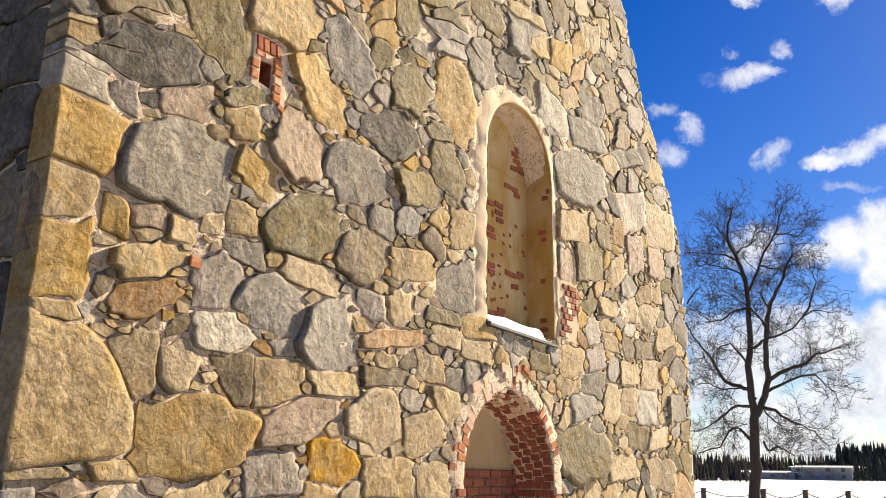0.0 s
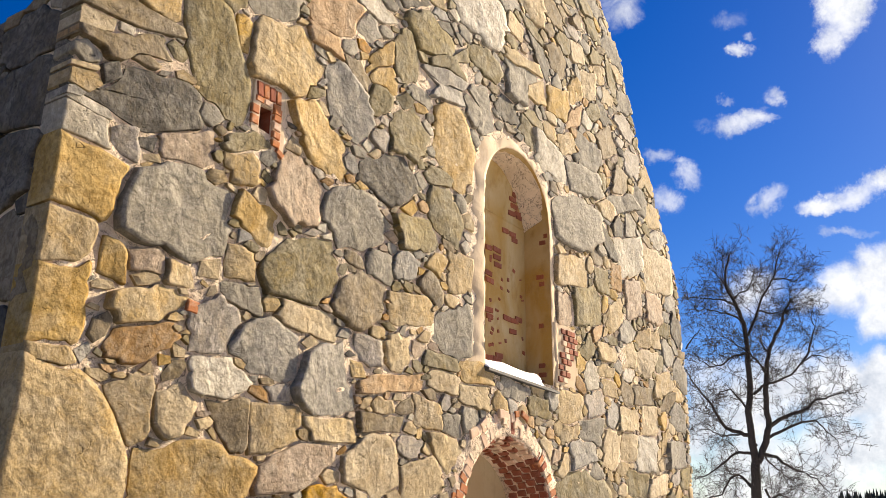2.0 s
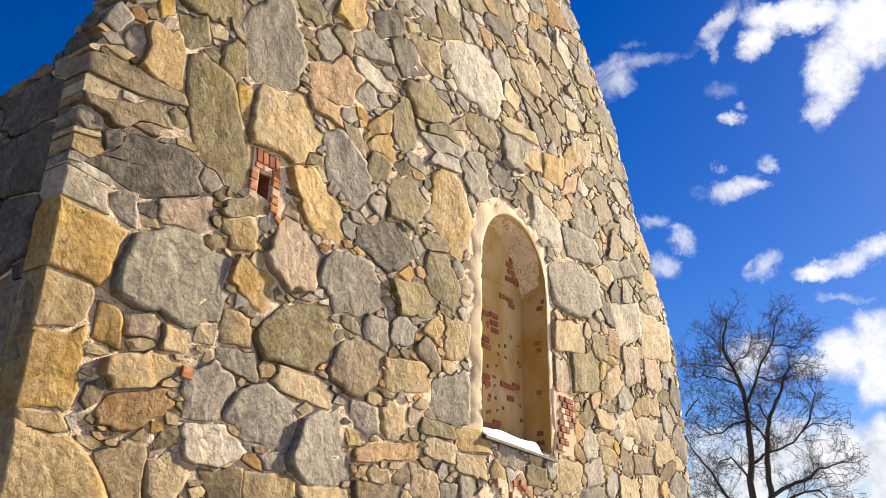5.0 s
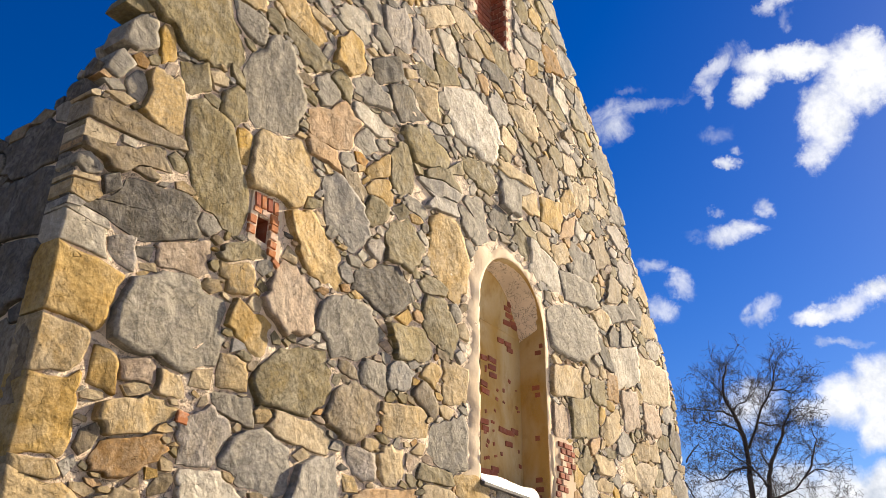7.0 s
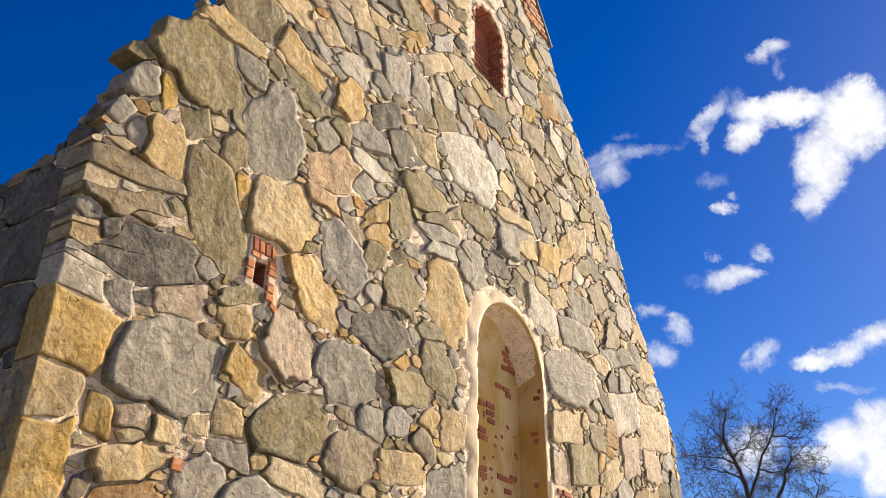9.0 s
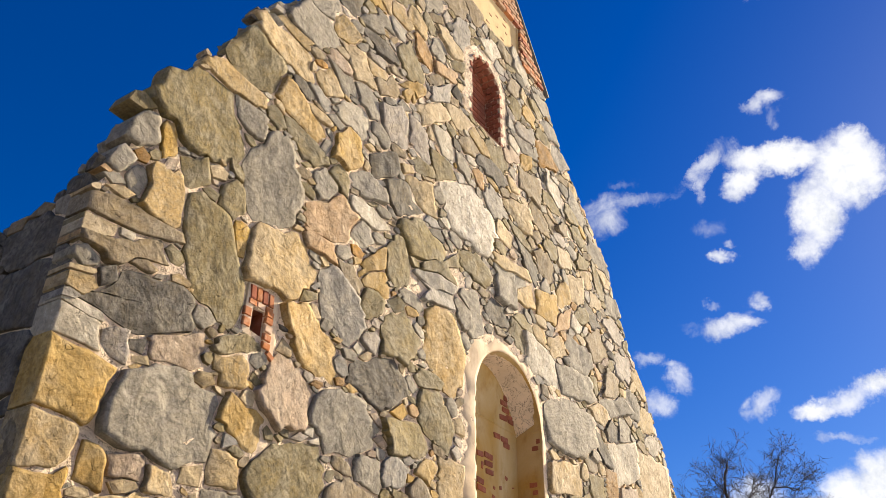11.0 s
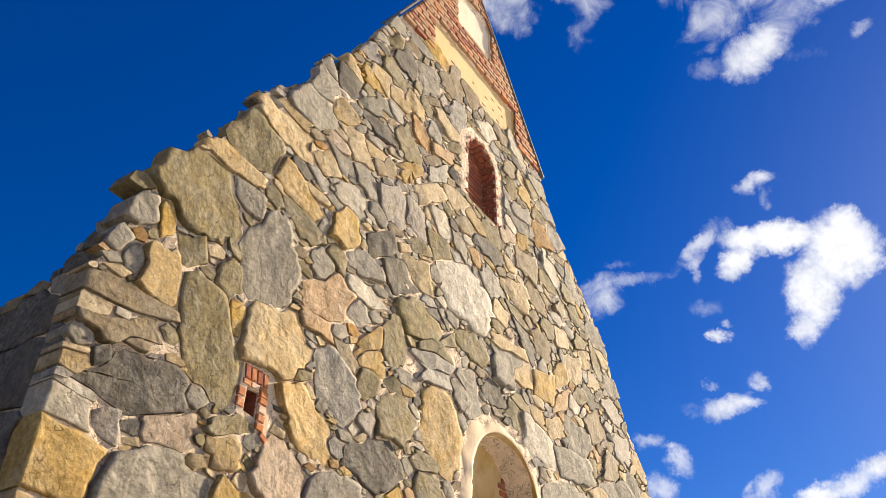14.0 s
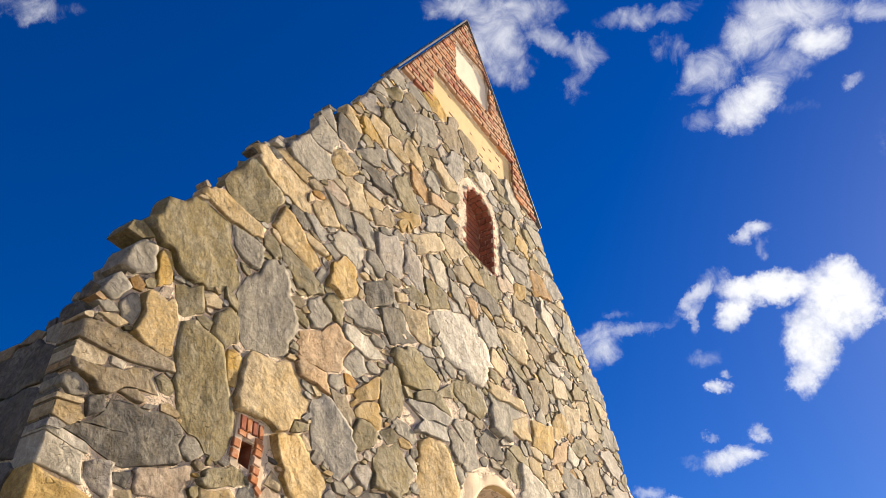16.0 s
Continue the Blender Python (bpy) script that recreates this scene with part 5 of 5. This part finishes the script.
while z < 15.3:
    lo = 6.0 + (z - 11.78) * (7.98 - 6.0) / (15.44 - 11.78) + 0.02
    hi = 10.38 - (z - 12.0) * (10.38 - 7.98) / (15.44 - 12.0) - 0.02
    x = lo - (0.14 if r % 2 else 0.0)
    while x < hi:
        a, b = max(x, lo), min(x + 0.265, hi)
        for p0, p1, q0, q1 in ((6.94, 9.49, 12.0, 12.93), (7.62, 8.74, 13.42, 14.50)):
            if q0 < z < q1:
                if a < p0 < b:
                    b = p0
                elif a < p1 < b:
                    a = p1
                elif p0 <= a and b <= p1:
                    a = b
        if b - a > 0.05:
            brick(gable, BRICK_GABLE if d3.random() < 0.7 else BRICK_ORANGE if d3.random() < 0.3 else BRICK, (a + b) / 2, -0.005 + d3.uniform(-0.008, 0.008), z, b - a - 0.014, 0.07, 0.082)
        x += 0.28
    z += 0.097
    r += 1
for name, loop, mt, lab in (("yellow_panel", PANEL_LOW, PANEL_YELLOW, "recessed warm yellow plaster panel"), ("white_panel", PANEL_TOP, PANEL_WHITE, "recessed cream white plaster panel")):
    part(name, lining(loop, loop, 0.0, 0.035, steps=1), mt, gable, lab)
for i in range(24):
    tall = d3.uniform(0.05, 0.1)
    brick(gable, BRICK_GABLE, d3.uniform(7.0, 9.4), 0.034, d3.choice((12.1, 12.2, 12.35, 12.45, 12.6, 12.75)), d3.uniform(0.03, 0.12), 0.012, 0.03)
# bricks laid in herringbone below the ridge
for i in range(26):
    brick(gable, BRICK, 8.05 + 0.028 * i, -0.03, 15.2 - 0.035 * i + 0.0, 0.02, 0.03, 0.10, 0.5)

# metal coping on the rakes of the brick gable
bm = bmesh.new()
for (x0, z0), (x1, z1), n in (((6.02, 11.88), (7.98, 15.50), (-1, 0.54)), ((10.46, 11.96), (7.98, 15.52), (1, 0.7))):
    dx, dz = x1 - x0, z1 - z0
    d = math.hypot(dx, dz)
    nx, nz = (-dz / d, dx / d) if n[0] < 0 else (dz / d, -dx / d)
    if nz < 0:
        nx, nz = -nx, -nz
    vs = []
    for k in range(13):
        f = k / 12
        wob = 0.008 * noise.noise(Vector((f * 7, n[0], 0)))
        vs.append([bm.verts.new((x0 + dx * f + nx * h, y, z0 + dz * f + nz * h + wob)) for y, h in ((-0.05, 0.0), (-0.05, 0.03), (0.30, 0.03), (0.30, 0.0))])
    for a, b in zip(vs, vs[1:]):
        for i in range(4):
            bm.faces.new((a[i], a[(i + 1) % 4], b[(i + 1) % 4], b[i]))
    bm.faces.new(vs[0])
    bm.faces.new(vs[-1][::-1])
bmesh.ops.recalc_face_normals(bm, faces=bm.faces)
part("coping", bm, COPING, gable, "thin grey metal coping along the rakes")

# ---- ground ----
bm = bmesh.new()
rings = [0, 2, 4, 7, 11, 16, 24, 36, 55, 85, 140, 230, 400, 700, 1500, 4000]
prev = None
for k, rad in enumerate(rings[1:]):
    loop = []
    for i in range(72):
        a = 2 * math.pi * i / 72
        x, y = 8 + rad * math.cos(a), -4 + rad * math.sin(a)
        h = 0.06 * noise.noise(Vector((x * 0.15, y * 0.15, 0))) if rad < 100 else 0
        loop.append(bm.verts.new((x, y, h)))
    if prev is None:
        bm.faces.new(loop)
    else:
        for i in range(72):
            bm.faces.new((prev[i], loop[i], loop[(i + 1) % 72], prev[(i + 1) % 72])).smooth = True
    prev = loop
bmesh.ops.recalc_face_normals(bm, faces=bm.faces)
tagged(mesh_object("ground", bm, GROUND), "flat snowy field with an unseen dull brown patch added by the church", "ground", kind="structure")

# ---- the bare tree beyond the corner ----
TREE = Vector((40.50, 6.12, 0.0))
T_RIGHT = Vector((math.sin(radians(15.35)), -math.cos(radians(15.35)), 0))
T_BACK = Vector((math.cos(radians(15.35)), math.sin(radians(15.35)), 0))
tree = tagged(new("tree"), "tall bare broadleaf tree with spreading twigs in the snow", "tree")
tree.location = TREE
trunk_bm, twig_bm = bmesh.new(), bmesh.new()
td = random.Random(17)


def tube(bm, pts, radii, k):
    """A tapered tube through points."""
    prev = None
    for i, (p, r) in enumerate(zip(pts, radii)):
        a, b = pts[max(0, i - 1)], pts[min(len(pts) - 1, i + 1)]
        d = (b - a).normalized()
        side = d.cross(Vector((0.31, 0.82, 0.47))).normalized()
        up = d.cross(side)
        loop = [bm.verts.new(p + (side * math.cos(2 * math.pi * j / k) + up * math.sin(2 * math.pi * j / k)) * r) for j in range(k)]
        if prev:
            for j in range(k):
                bm.faces.new((prev[j], prev[(j + 1) % k], loop[(j + 1) % k], loop[j])).smooth = True
        prev = loop


def twigs(start, d, length, radius, depth):
    """A twig that wanders, forks and thins out."""
    n = 4
    pts, radii = [start], [radius]
    for i in range(n):
        d = (d + Vector((td.gauss(0, 0.22), td.gauss(0, 0.22), td.gauss(0.03, 0.2)))).normalized()
        pts.append(pts[-1] + d * length / n)
        radii.append(radius * (1 - 0.6 * (i + 1) / n))
    tube(twig_bm, pts, radii, 3)
    if depth:
        for i in range(1, n + 1):
            for _ in range(2 if i > 2 else 1):
                side = Vector((td.gauss(0, 1), td.gauss(0, 1), td.gauss(0, 0.8)))
                twigs(pts[i], (d * 0.7 + side.normalized() * 0.9).normalized(), length * td.uniform(0.42, 0.68), max(0.0085, radii[i] * 0.6), depth - 1)


def limb(thick, thin, *points):
    """A main limb through (sideways, height) points, straying to and fro, with twigs along it."""
    phase = td.uniform(-1, 1)
    line = []
    for i, (u, z) in enumerate(points):
        line.append(T_RIGHT * u + Vector((0, 0, z)) + T_BACK * (phase * 0.28 * i * (thick < 0.2)))
    fine, radii = [], []
    for i in range(len(line) - 1):
        for k in range(3):
            f = k / 3
            w = Vector((td.uniform(-1, 1), td.uniform(-1, 1), td.uniform(-1, 1))) * 0.035
            fine.append(line[i].lerp(line[i + 1], f) + (w if i + k else Vector()))
    fine.append(line[-1])
    for i in range(len(fine)):
        radii.append((thick + (thin - thick) * i / (len(fine) - 1)) * (0.75 if thick < 0.3 else 0.6))
    tube(trunk_bm, fine, radii, 9 if thick > 0.2 else 6)
    if thick > 0.3:
        return
    for i in range(3, len(fine)):
        if i / len(fine) < 0.25 and thick > 0.15:
            continue
        for _ in range(1 if i % 3 else 2):
            d = (fine[i] - fine[i - 1]).normalized()
            side = Vector((td.gauss(0, 1), td.gauss(0, 1), td.gauss(0.15, 0.8))).normalized()
            twigs(fine[i], (d * 0.8 + side).normalized(), td.uniform(0.7, 1.35), max(0.010, min(0.02, radii[i] * 0.4)), 2)


limb(0.62, 0.44, (0.0, -0.2), (0.0, 0.2), (0.02, 0.7))
limb(.44, .34, (0.0, 0.6), (0.2, 1.9), (0.2, 3.2), (0.3, 4.3))
limb(.24, .05, (0.3, 4.3), (0.2, 5.5), (0.2, 6.6), (0.4, 7.9), (0.4, 9.3), (0.4, 10.5), (0.2, 11.4), (-0.0, 12.0), (-0.3, 12.7), (-0.2, 13.6), (0.0, 14.3))
limb(.22, .06, (0.4, 4.3), (0.8, 5.2), (1.0, 5.9), (1.0, 6.8), (1.1, 7.9), (1.2, 8.7), (1.4, 9.4), (1.6, 9.9), (2.0, 10.6), (2.3, 11.4), (2.6, 11.9))
limb(.16, .03, (0.4, 5.0), (0.1, 5.5), (-0.4, 5.7), (-0.9, 5.9), (-1.2, 6.5), (-1.4, 7.0), (-1.9, 7.6), (-2.3, 8.3), (-2.5, 8.8))
limb(.14, .03, (1.0, 5.9), (1.5, 6.2), (2.2, 6.5), (2.7, 6.6), (3.1, 7.0), (3.7, 7.1), (4.3, 7.3))
limb(.10, .02, (1.0, 5.4), (1.6, 5.7), (2.4, 6.0), (3.0, 6.1), (3.4, 5.6), (3.8, 5.1))
limb(.12, .02, (0.6, 4.7), (1.2, 4.5), (1.6, 4.1), (2.2, 3.8), (2.7, 3.5), (3.2, 2.9))
limb(.11, .02, (0.1, 3.1), (-0.1, 3.4), (-0.5, 3.8), (-0.9, 3.6), (-1.3, 2.9), (-2.0, 2.7), (-2.5, 2.6))
limb(.10, .02, (0.2, 4.7), (-0.4, 4.8), (-0.8, 4.6), (-1.3, 4.2), (-1.9, 3.8), (-2.5, 3.6))
limb(.09, .02, (0.6, 3.1), (0.8, 2.7), (1.2, 2.9), (1.6, 2.7), (1.9, 2.5))
limb(.10, .02, (0.5, 7.4), (0.9, 7.7), (1.4, 7.9), (2.2, 8.2), (2.7, 8.7), (3.2, 9.0), (4.1, 8.8))
limb(.08, .02, (2.7, 8.7), (3.1, 9.3), (3.3, 9.9), (3.5, 10.5), (3.4, 11.0))
limb(.08, .02, (1.1, 8.4), (0.9, 8.8), (0.5, 9.3), (0.3, 9.5), (-0.2, 9.8), (-0.7, 10.2))
limb(.08, .02, (0.4, 9.3), (-0.2, 9.2), (-0.8, 8.8), (-1.3, 8.7), (-1.8, 9.0))
limb(.10, .03, (0.5, 10.2), (0.8, 10.8), (1.0, 11.3), (1.3, 12.0), (1.6, 12.4), (1.9, 12.9), (2.1, 13.5), (2.3, 14.1))
limb(.07, .02, (0.4, 10.9), (-0.1, 11.2), (-0.6, 11.3), (-1.3, 11.5), (-1.7, 11.4))
limb(.07, .02, (0.1, 11.7), (-0.4, 12.1), (-0.9, 12.2), (-1.6, 12.4), (-2.1, 12.5))
limb(.07, .02, (1.3, 9.4), (1.1, 9.8), (1.0, 10.2), (0.8, 10.3))
limb(.06, .02, (1.1, 11.4), (1.6, 11.2), (2.2, 11.2), (2.8, 11.3))
limb(.06, .02, (1.8, 12.9), (2.4, 12.9), (2.8, 12.7), (3.2, 13.0))
limb(.06, .02, (-0.0, 12.0), (0.3, 12.4), (0.7, 12.6), (1.0, 13.3), (1.1, 13.7))
limb(.08, .02, (0.2, 6.6), (-0.1, 7.2), (-0.5, 7.7), (-1.0, 7.6), (-1.4, 7.1))
limb(.07, .02, (0.7, 4.7), (0.9, 4.3), (1.4, 3.9), (1.6, 3.3))
limb(.06, .02, (-0.2, 12.7), (-0.6, 13.3), (-0.8, 13.6))
limb(.06, .02, (-0.1, 5.6), (-0.8, 5.5), (-1.1, 5.5), (-1.6, 5.8), (-2.2, 5.7))
limb(.06, .02, (-2.4, 9.7), (-2.1, 10.2), (-1.7, 10.6))
trunk_ob = part("trunk", trunk_bm, BARK, tree, "dark forked trunk and limbs")
part("crown", twig_bm, TWIG, tree, "fine leafless brown twigs")

# ---- chain fence ----


def polar(azimuth, dist):
    return Vector((dist * math.cos(radians(azimuth)), -5 + dist * math.sin(radians(azimuth)), 0))


def fence_post():
    ob = tagged(new("fence_post"), "short dark wooden post standing in the snow", "post", "posts of the chain fence")
    bm = bmesh.new()
    box(bm, -0.11, 0.11, -0.11, 0.11, -0.1, 0.95, 0.012)
    bmesh.ops.bevel(bm, geom=list(bm.edges), offset=0.02, segments=1, affect="EDGES")
    part("shaft", bm, POST, ob)
    bm = bmesh.new()
    box(bm, -0.13, 0.13, -0.13, 0.13, 0.95, 1.0, 0.006)
    part("cap", bm, POST, ob)
    return ob


posts = [polar(a, 43.0) for a in (21.6, 18.34, 14.80, 12.40, 10.06, 7.7, 5.3, 2.9)]
first = fence_post()
first.location = posts[0]
for p in posts[1:]:
    copy_thing(first, Matrix.Translation(p) @ Matrix.Rotation(td.uniform(-0.2, 0.2), 4, "Z"))
for a, b in zip(posts, posts[1:]):
    bm = bmesh.new()
    n = 12
    pts = [a.lerp(b, i / n) + Vector((0, 0, 0.90 - 0.28 * 4 * (i / n) * (1 - i / n))) for i in range(n + 1)]
    tube(bm, pts, [0.022] * (n + 1), 5)
    tagged(mesh_object("chain", bm, IRON), "sagging dark iron chain between fence posts", "chain", "chains of the fence")

# ---- far houses ----


def house(name, az0, az1, dist, wall_h, depth, floors, label):
    ob = tagged(new(name), label, "house")
    a, b = polar(az0, dist), polar(az1, dist * 0.97)
    along = (b - a)
    length = along.length
    ob.matrix_basis = Matrix.Translation(a) @ Matrix.Rotation(math.atan2(along.y, along.x), 4, "Z")
    bm = bmesh.new()
    box(bm, 0, length, 0, depth, -0.5, wall_h)
    part("wall", bm, HOUSE, ob)
    bm = bmesh.new()
    vs = [bm.verts.new(p) for p in ((-0.8, -0.9, wall_h), (length + 0.8, -0.9, wall_h), (length + 0.8, depth / 2, wall_h + 0.7), (-0.8, depth / 2, wall_h + 0.7), (length + 0.8, depth + 0.9, wall_h), (-0.8, depth + 0.9, wall_h))]
    for f in ((0, 1, 2, 3), (3, 2, 4, 5), (0, 3, 5), (1, 4, 2), (0, 5, 4, 1)):
        bm.faces.new([vs[i] for i in f])
    part("roof", bm, SNOW, ob, "snow-covered low roof")
    n = max(2, int(length / 6))
    for fl in range(floors):
        for i in range(n):
            x = (i + 0.5) * length / n
            z = 0.9 + fl * wall_h / floors
            if td.random() < 0.85:
                bm = bmesh.new()
                box(bm, x - 0.9, x + 0.9, -0.06, 0.1, z, z + 1.3)
                part("window", bm, GLASS, ob)
    for i in range(max(1, n // 2)):
        x = (i * 2 + 1) * length / n
        bm = bmesh.new()
        box(bm, x - 1.6, x + 1.6, -1.2, -0.02, wall_h * 0.5 - 0.1, wall_h * 0.5 + 0.8)
        part("balcony", bm, HOUSE, ob)


house("row_house", 16.2, 12.9, 410, 3.0, 9, 1, "long low grey house with a snowy roof across the field")
house("apartment_building", 13.1, 9.75, 400, 5.3, 11, 2, "grey three-storey apartment block with snowy roof across the field")

# ---- far woods ----
bm = bmesh.new()
wd = random.Random(29)


def spruce(bm, p, h, mi):
    k = 7
    for lev in range(5):
        z0, z1 = h * (0.08 + 0.17 * lev), h * (0.40 + 0.15 * lev)
        rad = h * 0.13 * (1 - lev / 5.6)
        tip = bm.verts.new((p.x, p.y, min(z1, h)))
        ring = [bm.verts.new((p.x + rad * wd.uniform(0.65, 1.2) * math.cos(2 * math.pi * i / k), p.y + rad * wd.uniform(0.65, 1.2) * math.sin(2 * math.pi * i / k), z0 + wd.uniform(-0.03, 0.03) * h)) for i in range(k)]
        for i in range(k):
            f = bm.faces.new((ring[i], ring[(i + 1) % k], tip))
            f.material_index = mi
    foot = [bm.verts.new((p.x + h * 0.02 * math.cos(2.1 * i), p.y + h * 0.02 * math.sin(2.1 * i), -0.1)) for i in range(3)]
    head = [bm.verts.new((p.x + h * 0.015 * math.cos(2.1 * i), p.y + h * 0.015 * math.sin(2.1 * i), h * 0.2)) for i in range(3)]
    for i in range(3):
        bm.faces.new((foot[i], foot[(i + 1) % 3], head[(i + 1) % 3], head[i])).material_index = mi


for i in range(1300):
    a = wd.uniform(-4, 24)
    dist = wd.uniform(430, 520)
    top = 11.0 if a > 10.5 else 16.0
    spruce(bm, polar(a, dist), top * wd.uniform(0.72, 1.18), 0 if wd.random() < 0.55 or a < 11 else 1)
for i in range(90):
    spruce(bm, polar(wd.uniform(1, 9.55), wd.uniform(330, 380)), wd.uniform(7.0, 10.5), 0)
for i in range(260):
    spruce(bm, polar(wd.uniform(15.6, 24), wd.uniform(225, 262)), wd.uniform(3.9, 5.6), 1 if wd.random() < 0.6 else 0)
tagged(mesh_object("far_woods", bm, [SPRUCE, BARE]), "dark belt of spruce and bare woods beyond the snowy field", "woods", kind="stuff")
# low wooded rise that closes the horizon
bm = bmesh.new()
prev = None
for i in range(181):
    a = -180 + 2 * i
    p = polar(a, 620)
    h = (7.5 if a > 10.5 or a < -40 else 11) + 1.0 * noise.noise(Vector((a * 0.11, 3, 0))) + 0.8 * noise.noise(Vector((a * 0.9, 7, 0)))
    q = polar(a, 700)
    cur = [bm.verts.new((p.x, p.y, -1)), bm.verts.new((p.x, p.y, h)), bm.verts.new((q.x, q.y, h + 2)), bm.verts.new((q.x, q.y, -1))]
    if prev:
        for j in range(3):
            bm.faces.new((prev[j], cur[j], cur[j + 1], prev[j + 1]))
    prev = cur
bmesh.ops.recalc_face_normals(bm, faces=bm.faces)
tagged(mesh_object("backdrop", bm, BARE), "low wooded rise along the horizon", "woods", kind="structure")
